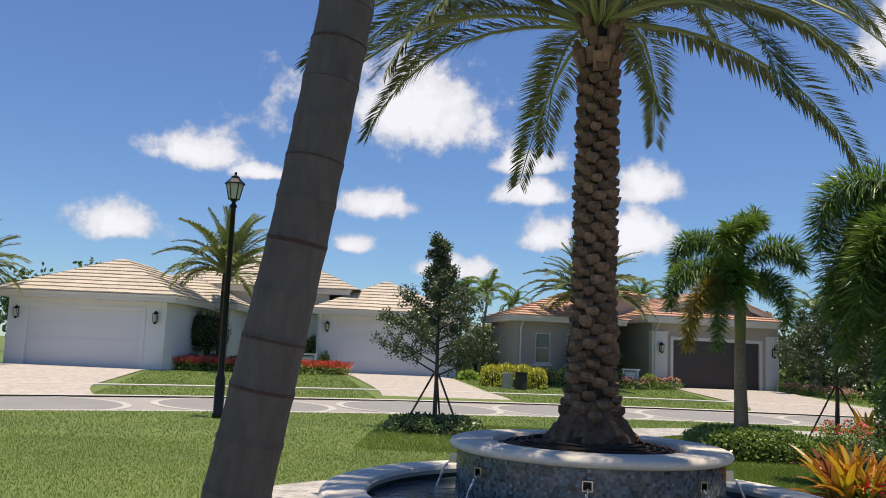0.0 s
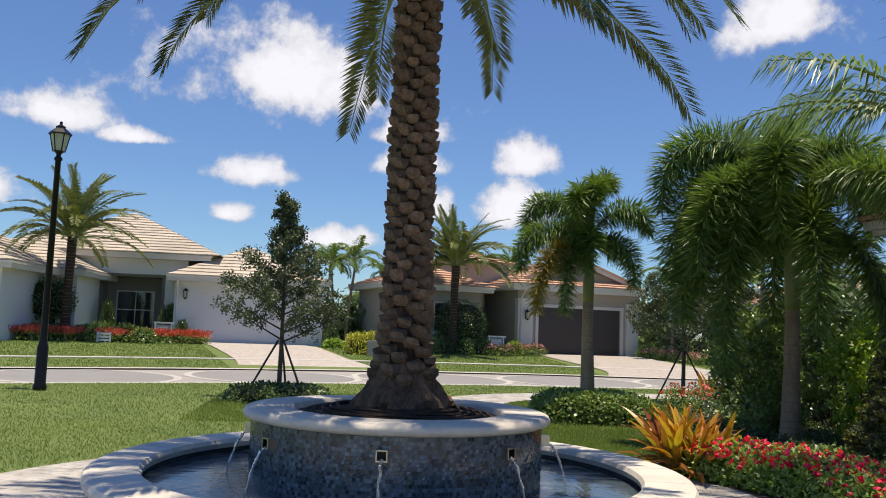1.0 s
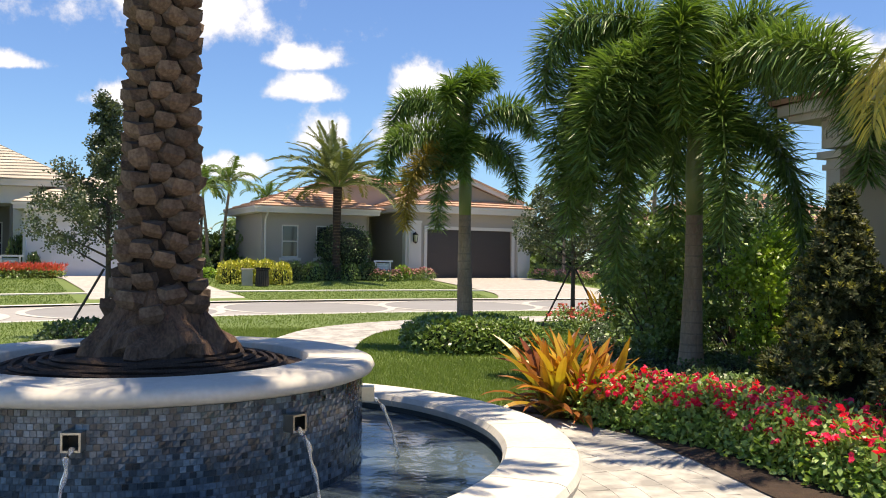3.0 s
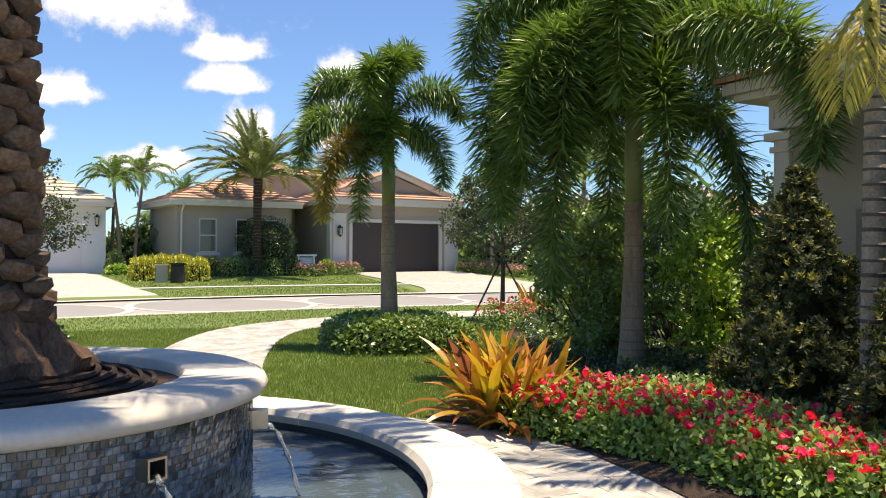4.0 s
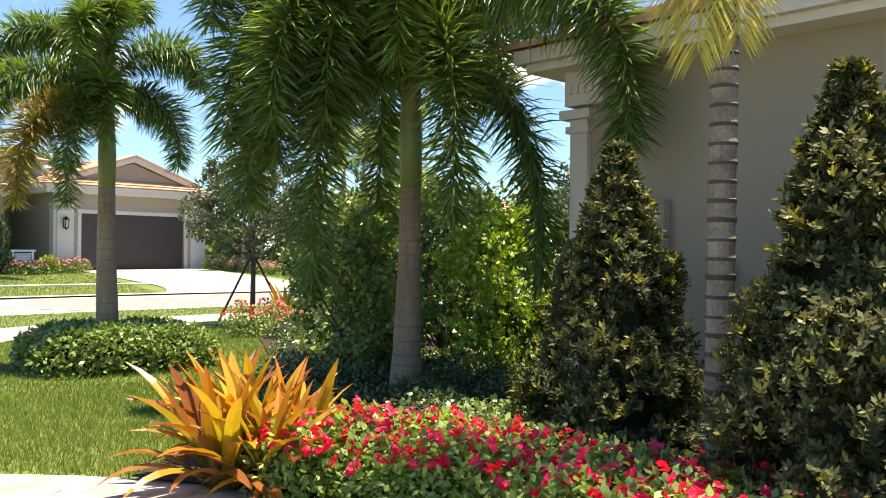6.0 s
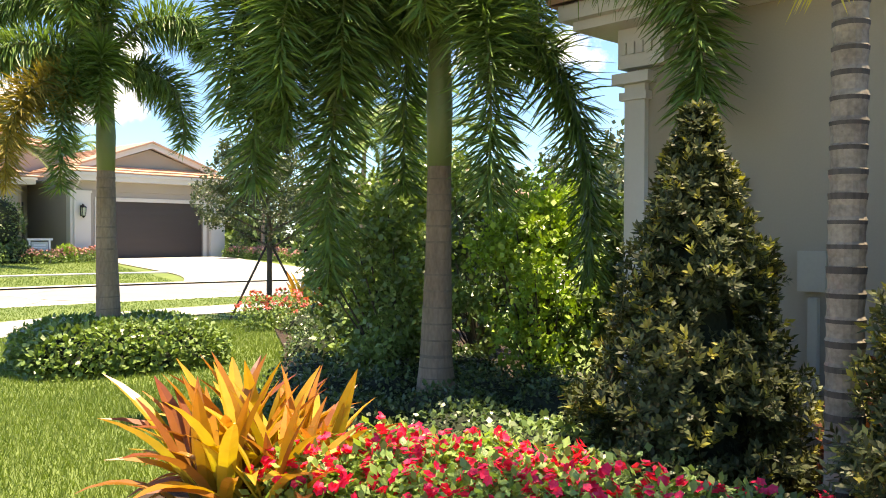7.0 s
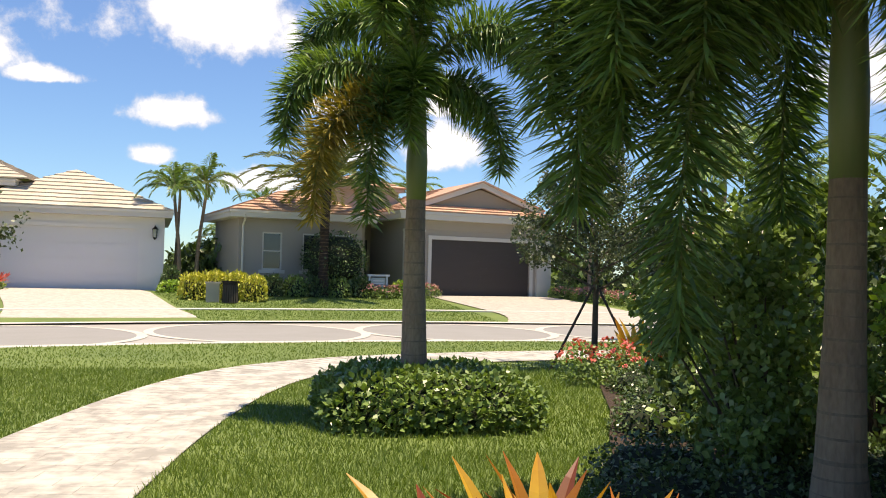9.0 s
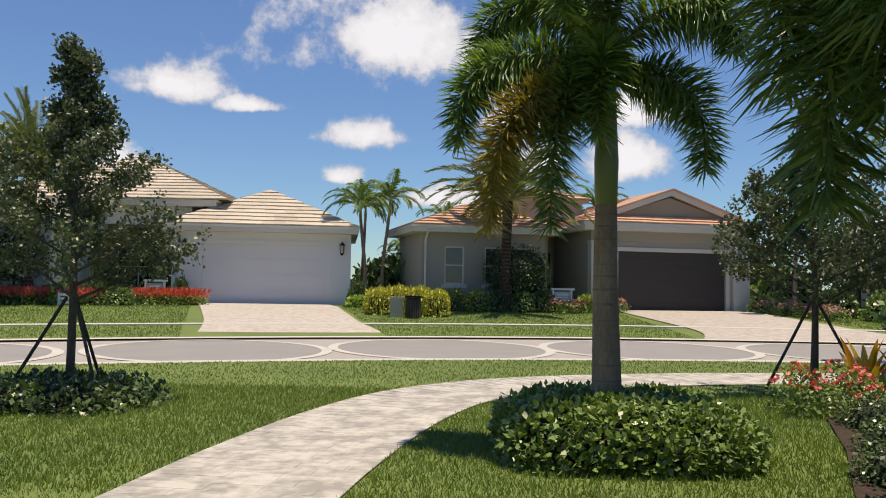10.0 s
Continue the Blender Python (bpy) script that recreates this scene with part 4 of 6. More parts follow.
def plume(reach, rise, drop, seed, n=150, llen=0.52, width=0.0115, droop=0.4, around=9, mats=None, flat=0.0):
    """A foxtail frond that rises, arches over at its reach and hangs by drop below its foot; flat: how far its leaflets keep to two ranks."""
    random.seed(seed)
    b = Buf()
    p0, p1, p2, p3 = Vector((0, 0, 0)), Vector((reach * 0.28, 0, rise * 1.25)), Vector((reach * 1.12, 0, rise * 1.12)), Vector((reach * 1.02, 0, -drop))
    pts = []
    for i in range(25):
        t = i / 24
        pts.append(p0 * (1 - t) ** 3 + p1 * 3 * t * (1 - t) ** 2 + p2 * 3 * t * t * (1 - t) + p3 * t ** 3)
    sway = rnd(-0.12, 0.12)
    pts = [p + Vector((0, sway * (i / 24) ** 2, 0)) for i, p in enumerate(pts)]
    b.tube(pts[::3], [0.026 * (1 - 0.88 * i / 8) + 0.003 for i in range(9)], 6, 1, False)
    for i in range(n):
        s = 0.13 + 0.869 * i / (n - 1)
        p, d = along(pts, min(s, 0.999))
        up = Vector((-d.z, 0, d.x))
        prof = min(1.0, 0.55 + 2.5 * (s - 0.13)) * (1 - 0.42 * max(0, s - 0.6) / 0.4)
        a0 = rnd(0, 6.28)
        for k in range(around):
            a = a0 + 6.283 * k / around + rnd(-0.35, 0.35)
            side = Vector((0, 1, 0)) * math.cos(a) + up * math.sin(a) * (1 - flat)
            w = (side.normalized() + d * (rnd(-0.15, 0.4) + 0.35 * s ** 3)).normalized()
            l = llen * prof * rnd(0.7, 1.12)
            sag = droop * l * rnd(0.4, 1.3) * (1 - 0.55 * abs(d.z))
            mid = p + w * l * 0.55 + Vector((0, 0, -sag * 0.18))
            tip = p + w * l + Vector((0, 0, -sag))
            q = w.cross(Vector((rnd(-1, 1), rnd(-1, 1), 1))).normalized() * width * rnd(0.75, 1.15)
            # a narrow blade, folded down past its middle
            b.face((p - q * 0.35, p + q * 0.35, mid + q, mid - q))
            b.face((mid - q, mid + q, tip + q * 0.12, tip - q * 0.12))
    return b.mesh("frond", mats or [M_FOX, M_RACHIS])


def leaf_cloud(b, n, sample, size, ratio=0.32, out=0.6, slot=0, sag=0.0, face=1.2):
    """Leaves on a sampled surface; face: how far they turn their upper sides to the light."""
    for _ in range(n):
        p, nrm = sample()
        d = (nrm * out + rdir()).normalized()
        s = size * rnd(0.65, 1.25)
        side = d.cross((Vector((0, 0, 1)) + nrm * 0.5) * face + rdir()).normalized()
        b.leaf(p, p + d * s, side, s * ratio, sag * s, slot)


def blob(rx, ry, rz, power=2.6, jit=0.12, flat=True, cz=None):
    """Sampler on a rounded lump standing on z = 0."""
    def f():
        while True:
            d = rdir(-0.15 if flat else -1)
            q = (abs(d.x) ** power + abs(d.y) ** power + abs(d.z) ** power) ** (-1 / power)
            d2 = d * q * rnd(1 - jit * 2, 1 + jit * 0.6)
            p = Vector((d2.x * rx, d2.y * ry, d2.z * rz + (cz or 0)))
            if p.z > 0.0 or not flat:
                return p, Vector((d2.x / rx, d2.y / ry, d2.z / rz)).normalized()
    return f


# Solid dome under the leaves, added to carry the dark inner shade.
def core(b, rx, ry, rz, cz=0.0, k=0.86, slot=0, n=14):
    prof = []
    for i in range(8):
        a = math.pi / 2 * i / 7
        prof.append((math.cos(a) ** 0.6, math.sin(a) ** 0.8))
    i0 = len(b.v)
    for r, z in prof:
        for j in range(n):
            w = 6.2832 * j / n
            q = k * (1 + 0.06 * math.sin(3 * w + 5 * z))
            b.v.append((rx * q * r * math.cos(w), ry * q * r * math.sin(w), cz + rz * k * z))
    for a in range(len(prof) - 1):
        for j in range(n):
            b.f.append((i0 + a * n + j, i0 + a * n + (j + 1) % n, i0 + (a + 1) * n + (j + 1) % n, i0 + (a + 1) * n + j))
            b.m.append(slot)


def bush_meshes(name, rx, ry, rz, n, size, mt, seed, power=2.6, jit=0.12, ratio=0.34):
    random.seed(seed)
    f = Buf()
    leaf_cloud(f, n, blob(rx, ry, rz, power, jit), size, ratio)
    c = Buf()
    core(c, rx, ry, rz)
    return f.mesh(name, mt), c.mesh("shade_core", M_CORE)


def bush(name, label, category, m, meshes, group=""):
    t = thing(name, label, category, m, group)
    part("foliage", meshes[0], None, t, kind="stuff")
    part("shade_core", meshes[1], None, t)
    return t


def ringed_trunk(pts, radii, ring=0.12, seed=1, n=14, depth=0.012, scar=0.14):
    """A smooth palm trunk with leaf-scar rings; scar: their share of the length."""
    random.seed(seed)
    b = Buf()
    fine, rad = [], []
    path = [Vector(q) for q in pts]
    L = sum((path[i + 1] - path[i]).length for i in range(len(path) - 1))
    k = int(L / ring)
    for i in range(k):
        for o, e in ((0.0, 0.6), (scar, 1.0), (scar + 0.1, -0.2), (0.7, -0.3)):
            s = min((i + o + (rnd(-0.08, 0.08) if o else 0)) / k, 0.9999)
            p, _ = along(path, s)
            q = s * (len(radii) - 1)
            a = min(int(q), len(radii) - 2)
            fine.append(p)
            rad.append(radii[a] + (radii[a + 1] - radii[a]) * (q - a) + depth * e * rnd(0.5, 1.0))
    fine.append(path[-1])
    rad.append(radii[-1])
    b.tube(fine, rad, n)
    for i in range(0, k * 4, 4):
        for j in range(n):
            b.m[i * n + j] = 1
    return b


FROND_DATE = [feather_frond(3.3, e0, e1, 145, 0.52, 10 + i, 0.14, 0.3, 0.019).mesh("frond", [M_DATE, M_RACHIS]) for i, (e0, e1) in enumerate([(82, 20), (66, -20), (48, -42), (30, -58), (12, -66), (-8, -74)])]
FROND_PYG = [feather_frond(3.0, e0, e1, 76, 0.55, 30 + i, 0.14, 0.3, 0.036).mesh("frond", [M_DATEY, M_RACHIS]) for i, (e0, e1) in enumerate([(85, 50), (70, 5), (52, -25), (34, -45), (14, -55)])]
FROND_FOX = [fox_frond(1.8, e0, e1, 110, 0.40, 50 + i, 0.14, 0.014, 0.35, 7).mesh("frond", [M_FOX, M_RACHIS]) for i, (e0, e1) in enumerate([(86, 5), (60, -48), (36, -66), (6, -86)])]
FROND_WALL = [feather_frond(L, e0, e1, 84, 0.66, 130 + i, 0.13, dr, 0.017).mesh("frond", [M_FOX, M_RACHIS]) for i, (L, e0, e1, dr) in enumerate([(2.2, 74, 20, 0.5), (2.1, 24, -26, 1.0), (1.9, 40, -10, 0.9)])]
FROND_GOLD = feather_frond(0.85, -45, -86, 46, 0.34, 137, 0.1, 0.7, 0.012).mesh("frond", [M_GOLDF, M_GOLDF])
FROND_FAR = [feather_frond(1.7, e0, e1, 56, 0.46, 95 + i, 0.12, 0.45, 0.034).mesh("frond", [M_FOX, M_RACHIS]) for i, (e0, e1) in enumerate([(80, -10), (52, -50), (25, -75)])]


def add_fronds(t, meshes, counts, z, r=0.06, seed=1, x=0.0, y=0.0, scale=1.0, start=0.0):
    random.seed(seed)
    a = start
    for me, c in zip(meshes, counts):
        for _ in range(c):
            a += 137.5 + rnd(-14, 14)
            o = part("frond", me, None, t)
            s = scale * rnd(0.9, 1.08)
            o.matrix_local = pose(x, y, z + rnd(-0.06, 0.06), 0, 0, a) @ pose(r, 0, 0, rnd(-14, 14), rnd(-6, 6), 0) @ Matrix.Scale(s, 4)


# ---- the date palm in the fountain ----
def date_palm_fountain():
    t = thing("date_palm", "tall date palm with a rough brown trunk standing in the fountain", "palm", pose(1.51, 8.42, 0.9))
    H = 3.7
    b = Buf()
    b.tube([(0, 0, 0.0), (0, 0, 0.3), (0, 0, 1.0), (0, 0, 2.5), (0, 0, H), (0, 0, H + 0.45)], [0.20, 0.175, 0.145, 0.135, 0.135, 0.10], 20)
    part("trunk", b, M_TRUNKD, t)
    random.seed(4)
    r = Buf()
    n = 40
    prof = [(0.40, 0.0), (0.42, 0.05), (0.40, 0.11), (0.35, 0.17), (0.30, 0.23), (0.265, 0.29), (0.235, 0.36), (0.20, 0.42), (0.15, 0.46)]
    for q, (rr, z) in enumerate(prof):
        for j in range(n):
            w = 6.2832 * j / n
            k = rr * (1 + 0.09 * math.sin(7 * w + q) + 0.05 * math.sin(13 * w) + rnd(-0.05, 0.05))
            r.v.append((k * math.cos(w), k * math.sin(w), z + rnd(-0.015, 0.015)))
    for q in range(len(prof) - 1):
        for j in range(n):
            r.f.append((q * n + j, q * n + (j + 1) % n, (q + 1) * n + (j + 1) % n, (q + 1) * n + j))
            r.m.append(0)
    part("root_mass", r, M_ROOTS, t, "flaring mass of reddish brown roots")
    boots = []
    for v in range(4):
        random.seed(20 + v)
        s = Buf()
        w0, w1, h = 0.062, 0.074, 0.052
        lo = [(-w0 * 0.7, 0, -h), (w0 * 0.7, 0, -h), (w0 * 0.6, -0.046, -h * 0.82), (-w0 * 0.6, -0.046, -h * 0.82)]
        mid = [(-w1 * 0.95, 0.01, 0.0), (w1 * 0.95, 0.01, 0.0), (w1 * 0.8, -0.078, -0.012), (-w1 * 0.8, -0.078, -0.012)]
        hi = [(-w1 * 0.85, 0.01, h), (w1 * 0.85, 0.01, h), (w1 * 0.66, -0.088, h * 0.72), (-w1 * 0.66, -0.088, h * 0.72)]
        for ring in (lo, mid, hi):
            s.v += [(x + rnd(-0.007, 0.007), y + rnd(-0.007, 0.007), z + rnd(-0.007, 0.007)) for x, y, z in ring]
        for k in range(2):
            for j in range(4):
                s.f.append((k * 4 + j, k * 4 + (j + 1) % 4, (k + 1) * 4 + (j + 1) % 4, (k + 1) * 4 + j))
                s.m.append(0)
        s.f += [(8, 9, 10, 11), (3, 2, 1, 0)]
        s.m += [0, 0]
        boots.append(s.mesh("boot", M_BOOT))
    random.seed(8)
    count = 235
    for k in range(count):
        f = k / count
        z = 0.27 + (H - 0.29) * f
        rr = 0.185 - 0.042 * min(1, f * 3.5) + 0.05 * max(0, 1 - f * 10)
        sc = 1.06 - 0.1 * f
        o = part("boot", random.choice(boots), None, t)
        o.matrix_local = pose(0, 0, z + rnd(-0.012, 0.012), 0, 0, k * 137.508 + rnd(-4, 4)) @ pose(0, -rr + 0.005, 0, rnd(-14, 8), rnd(-13, 13), rnd(-10, 10)) @ Matrix.Scale(sc * rnd(0.85, 1.1), 4)
    # long cut bases under the crown
    random.seed(9)
    for k in range(30):
        s = Buf()
        l = rnd(0.25, 0.42)
        s.box(-0.045, 0.045, -0.03, 0.015, 0, l * 0.6)
        o = part("cut_base", s, M_BOOT, t)
        o.matrix_local = pose(0, 0, H - 0.1 + rnd(0, 0.4), 0, 0, k * 137.5) @ pose(0, -0.15, 0, 22 + rnd(-6, 8), 0, 0)
    add_fronds(t, FROND_DATE, (6, 10, 13, 13, 6, 1), H + 0.42, 0.07, 3, scale=0.95)
    return t


date_palm_fountain()


def leaning_palm():
    t = thing("palm", "slender grey ringed palm trunk leaning over the path", "palm", pose(-0.5, 2.34, 0))
    pts = [(-0.06, 0, 0), (0.06, 0, 0.7), (0.175, 0, 1.3), (0.295, 0, 2.0), (0.375, 0.02, 2.6), (0.44, 0.03, 3.3), (0.5, 0.04, 4.6)]
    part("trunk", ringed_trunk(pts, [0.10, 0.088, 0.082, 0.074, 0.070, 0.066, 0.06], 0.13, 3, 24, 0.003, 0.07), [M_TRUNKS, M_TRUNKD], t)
    add_fronds(t, FROND_FOX, (2, 5, 3, 0), 4.55, 0.03, 5, 0.5, 0.04, 0.85)


leaning_palm()


def foxtail(m, label, pts, radii, shaft, seed, ring=0.11):
    t = thing("foxtail_palm", label, "palm", m)
    part("trunk", ringed_trunk(pts, radii, ring, seed, 18, 0.0022, 0.1), [M_TRUNKG, M_SCARD], t)
    top = Vector(pts[-1])
    b = Buf()
    r = radii[-1]
    b.tube([top - Vector((0, 0, 0.02)), top + Vector((0, 0, shaft * 0.3)), top + Vector((0, 0, shaft * 0.8)), top + Vector((0, 0, shaft))], [r * 1.02, r * 1.12, r * 0.8, r * 0.5], 14)
    part("crownshaft", b, M_SHAFT, t, "smooth green crownshaft", smooth=True)
    return t


def put_plumes(t, rows, seed, llen, x=0.0, y=0.0):
    """rows: bearing, height of the foot, reach, rise, drop, colour key."""
    for k, (a, z, reach, rise, drop, key) in enumerate(rows):
        mats = {"y": [M_YELF, M_RACHIS], "g": [M_FOXY, M_RACHIS]}.get(key)
        me = plume(reach, rise, drop, seed + k, int(62 * (reach * 0.6 + rise + drop) + 30), llen, 0.0115, 0.4, 9, mats, 0.75 if key == "f" else 0.0)
        o = part("frond", me, None, t, "yellowing frond" if key == "y" else "")
        o.matrix_local = pose(x, y, z, 0, 0, a) @ pose(0.03, 0, 0)


LAWNP = foxtail(pose(5.72, 16.75, 0), "foxtail palm with a grey trunk rising from a round hedge", [(0, 0, 0), (0.0, 0, 0.6), (-0.02, 0, 1.5), (-0.02, 0, 2.25)], [0.17, 0.135, 0.112, 0.10],
                1.25, 12)
put_plumes(LAWNP, [(30, 3.5, 0.45, 1.15, -0.95, "g"), (158, 3.45, 1.2, 0.85, -0.05, ""), (176, 3.35, 1.28, 0.35, 0.55, ""), (196, 3.2, 1.02, 0.12, 1.2, "y"), (214, 3.25, 0.6, 0.2, 1.25, ""),
                   (252, 3.35, 0.42, 0.3, 0.55, "g"), (-18, 3.45, 1.05, 0.65, -0.1, ""), (-8, 3.3, 0.82, 0.2, 0.75, ""), (95, 3.45, 1.0, 0.7, 0.2, ""),
                   (232, 3.5, 0.75, 0.85, -0.3, "g"), (-95, 3.5, 0.5, 1.0, -0.6, "g")], 200, 0.37, -0.02)
BIGP = foxtail(pose(7.3, 12.3, 0), "large foxtail palm with long drooping fronds over the bed", [(0, 0, 0), (0.0, 0, 0.5), (0.02, 0, 1.3), (0.03, 0, 2.08)], [0.19, 0.135, 0.108, 0.098],
               1.6, 17)
put_plumes(BIGP, [(60, 3.75, 0.6, 1.0, -0.75, "g"), (150, 3.65, 1.75, 1.05, 0.1, ""), (160, 3.4, 1.42, 0.28, 1.5, ""), (174, 3.3, 0.95, 0.2, 2.1, ""), (-138, 3.65, 0.8, 0.95, 0.55, "g"),
                  (-95, 3.4, 0.85, 0.25, 1.65, ""), (-48, 3.2, 1.15, 0.08, 2.0, "f"), (-72, 3.6, 2.1, 0.45, 1.25, ""), (100, 3.5, 1.3, 0.7, 0.9, ""), (20, 3.6, 1.5, 0.9, 0.5, ""),
                  (128, 3.5, 1.5, 0.75, 1.0, ""), (168, 3.45, 1.2, 0.45, 1.2, ""), (152, 3.5, 1.6, 0.55, 1.0, ""), (140, 3.6, 1.3, 0.9, 0.6, ""), (-165, 3.5, 1.0, 0.6, 0.9, ""), (186, 3.45, 1.35, 0.55, 0.9, ""), (75, 3.45, 1.0, 0.35, 1.5, ""), (-20, 3.65, 1.1, 0.9, 0.1, "")], 240, 0.50, 0.03)


def wall_palm():
    t = thing("palm", "slim palm with bold ring scars beside the villa wall", "palm", pose(6.84, 8.52, 0))
    part("trunk", ringed_trunk([(0, 0, 0), (0, 0, 1.2), (0.02, 0.0, 2.4), (0.02, 0, 3.4)], [0.085, 0.075, 0.07, 0.066], 0.095, 7, 16, 0.008, 0.24), [M_SCAR, M_TRUNKS], t)
    b = Buf()
    b.tube([(0.02, 0, 3.38), (0.02, 0, 3.6), (0.02, 0, 4.0)], [0.073, 0.075, 0.04], 12)
    part("crownshaft", b, M_SHAFT, t, "green crownshaft", smooth=True)
    for a, k in ((118, 2), (136, 1), (152, 1), (170, 2), (205, 0), (250, 0), (60, 0), (20, 2), (-30, 0)):
        o = part("frond", FROND_WALL[k], None, t)
        o.matrix_local = pose(0.02, 0, 3.85, 0, 0, a) @ pose(0.03, 0, 0)
    for a, s in ((200, 1.0), (225, 0.9), (175, 0.8)):
        o = part("frond", FROND_GOLD, None, t, "dead golden frond hanging down")
        o.matrix_local = pose(0.02, 0, 3.22, 0, 0, a) @ pose(0.07, 0, 0) @ Matrix.Scale(s, 4)


wall_palm()


# ---- small broadleaf trees with stakes ----
def staked_tree(m, label, H, crown0, rad, seed, n=9000, spike=True):
    random.seed(seed)
    t = thing("oak_tree", label, "tree", m)
    b = Buf()
    b.tube([(0, 0, 0), (0.01, 0, H * 0.3), (-0.01, 0.01, H * 0.6), (0, 0, H * 0.97)], [0.055, 0.045, 0.03, 0.006], 9)
    limbs = []
    for i in range(34):
        z = crown0 + (H - crown0) * (i / 34) ** 1.15
        a = i * 2.4 + rnd(-0.4, 0.4)
        f = (z - crown0) / (H - crown0)
        l = rad * (math.sin(min(1, f * 3.0 + 0.55) * 1.5708)) * max(0.12, (1 - f) ** 1.25) * rnd(0.8, 1.25)
        p0 = Vector((0, 0, z))
        p1 = p0 + Vector((math.cos(a) * l * 0.6, math.sin(a) * l * 0.6, l * 0.28))
        p2 = p0 + Vector((math.cos(a + 0.2) * l, math.sin(a + 0.2) * l, l * 0.5))
        b.tube([p0, p1, p2], [0.018 * (1 - f) + 0.006, 0.01, 0.003], 5)
        limbs.append((p0, p1, p2, l))
    part("trunk", b, M_BARK, t)
    c = Buf()
    for _ in range(n // 22):
        p0, p1, p2, l = random.choice(limbs)
        s = rnd(0.25, 1.08)
        q = p0.lerp(p1, s * 2) if s < 0.5 else p1.lerp(p2, s * 2 - 1)
        q = q + rdir() * rnd(0, 0.12 + 0.13 * l)
        for _ in range(22):
            p = q + rdir() * rnd(0.02, 0.13)
            d = (rdir() + Vector((0, 0, 0.3))).normalized()
            sz = rnd(0.04, 0.07)
            c.leaf(p, p + d * sz, d.cross(rdir()).normalized(), sz * 0.34)
    part("crown", c, M_OAK, t, kind="stuff")
    return t


def stakes(x, y, h, r, n, a0):
    for i in range(n):
        a = radians(a0 + 360 / n * i)
        b = Buf()
        b.tube([(x + r * math.cos(a), y + r * math.sin(a), 0), (x + 0.06 * math.cos(a), y + 0.06 * math.sin(a), h)], [0.022, 0.022], 6)
        solo("tree_stake", b, M_WOODB, "dark timber stake propping a young tree", "stake", group="tree stakes")


staked_tree(pose(-0.2, 19.15, 0), "young oak tree with a pointed crown, propped by stakes", 4.25, 1.2, 1.45, 5, 24000)
stakes(-0.2, 19.15, 1.25, 0.75, 3, 200)
staked_tree(pose(9.4, 20.9, 0), "young oak tree behind the palms, propped by stakes", 4.1, 1.25, 1.6, 6, 24000)
stakes(9.4, 20.9, 1.3, 0.8, 3, 190)

# ---- hedges and shrubs in the garden ----
bush("round_hedge", "clipped round hedge with glossy leaves round the palm", "hedge", pose(5.84, 16.72, 0), bush_meshes("foliage", 1.1, 0.98, 0.52, 10500, 0.072, M_HEDGE, 3, 4.0, 0.07))
bush("shrub", "low spreading shrub round the young tree", "shrub", pose(-0.2, 19.05, 0), bush_meshes("foliage", 1.05, 0.9, 0.33, 3600, 0.08, M_DARKL, 4, 2.6, 0.16))


def cone_shrub(m, H, R, seed, label, shoots=6200):
    random.seed(seed)
    t = thing("conical_shrub", label, "shrub", m, "conical shrubs")
    # lumps: the branches whose ends make the uneven outline
    lumps = []
    for k in range(120):
        u = (k // 2 + rnd(0, 1)) / 60
        z = u if k % 2 else 1 - math.sqrt(1 - u)
        lumps.append((z, k * 2.4 + rnd(-0.5, 0.5), rnd(0.72, 1.12)))
    f = Buf()
    for _ in range(shoots):
        z0, a0, far = random.choice(lumps)
        z = max(0.01, min(0.985, z0 + rnd(-0.05, 0.05)))
        prof = R * min(1.0, (1 - z) * 1.45) ** 0.85 * (0.8 + 0.2 * min(1, z * 5)) + 0.025
        a = a0 + rnd(-0.55, 0.55) * min(2.0, 0.35 / prof)
        r = prof * far * (1 - 0.35 * abs(a - a0)) * rnd(0.6, 1.05) if prof > 0.08 else prof * rnd(0.2, 1.0)
        p = Vector((r * math.cos(a), r * math.sin(a), z * H))
        ax = (Vector((math.cos(a), math.sin(a), 0)) * 0.6 + Vector((0, 0, 0.75)) + rdir() * 0.4).normalized()
        s1 = ax.cross(rdir()).normalized()
        s2 = ax.cross(s1)
        # Outer shoots, more often towards the top, take the brighter sunlit-tip colour.
        young = 1 if rnd(0, 1) < 0.1 + 0.16 * z and r > prof * 0.75 else 0
        for k in range(8):
            w = 2.4 * k + rnd(-0.3, 0.3)
            e = rnd(0.25, 1.2) if not young else rnd(0.6, 1.5)
            d = (s1 * math.cos(w) + s2 * math.sin(w) + ax * e).normalized()
            l = rnd(0.034, 0.062)
            q = p + ax * 0.006 * k
            f.leaf(q, q + d * l, d.cross(ax).normalized(), l * 0.21, 0.0, young)
    part("foliage", f, [M_CONE, M_CONEY], t, kind="stuff")
    # Dark solid added inside the cone for the shade between shoots.
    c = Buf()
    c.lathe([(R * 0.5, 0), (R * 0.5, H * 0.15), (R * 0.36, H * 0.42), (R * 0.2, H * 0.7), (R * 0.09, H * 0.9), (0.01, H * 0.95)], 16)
    part("shade_core", c, M_CORE, t)
    return t


cone_shrub(pose(7.12, 9.52, 0), 2.17, 0.60, 3, "dense conical evergreen shrub with yellowish tips by the villa")
cone_shrub(pose(6.9, 7.84, 0), 2.38, 0.64, 5, "tall conical evergreen shrub with bright yellow-green tips")


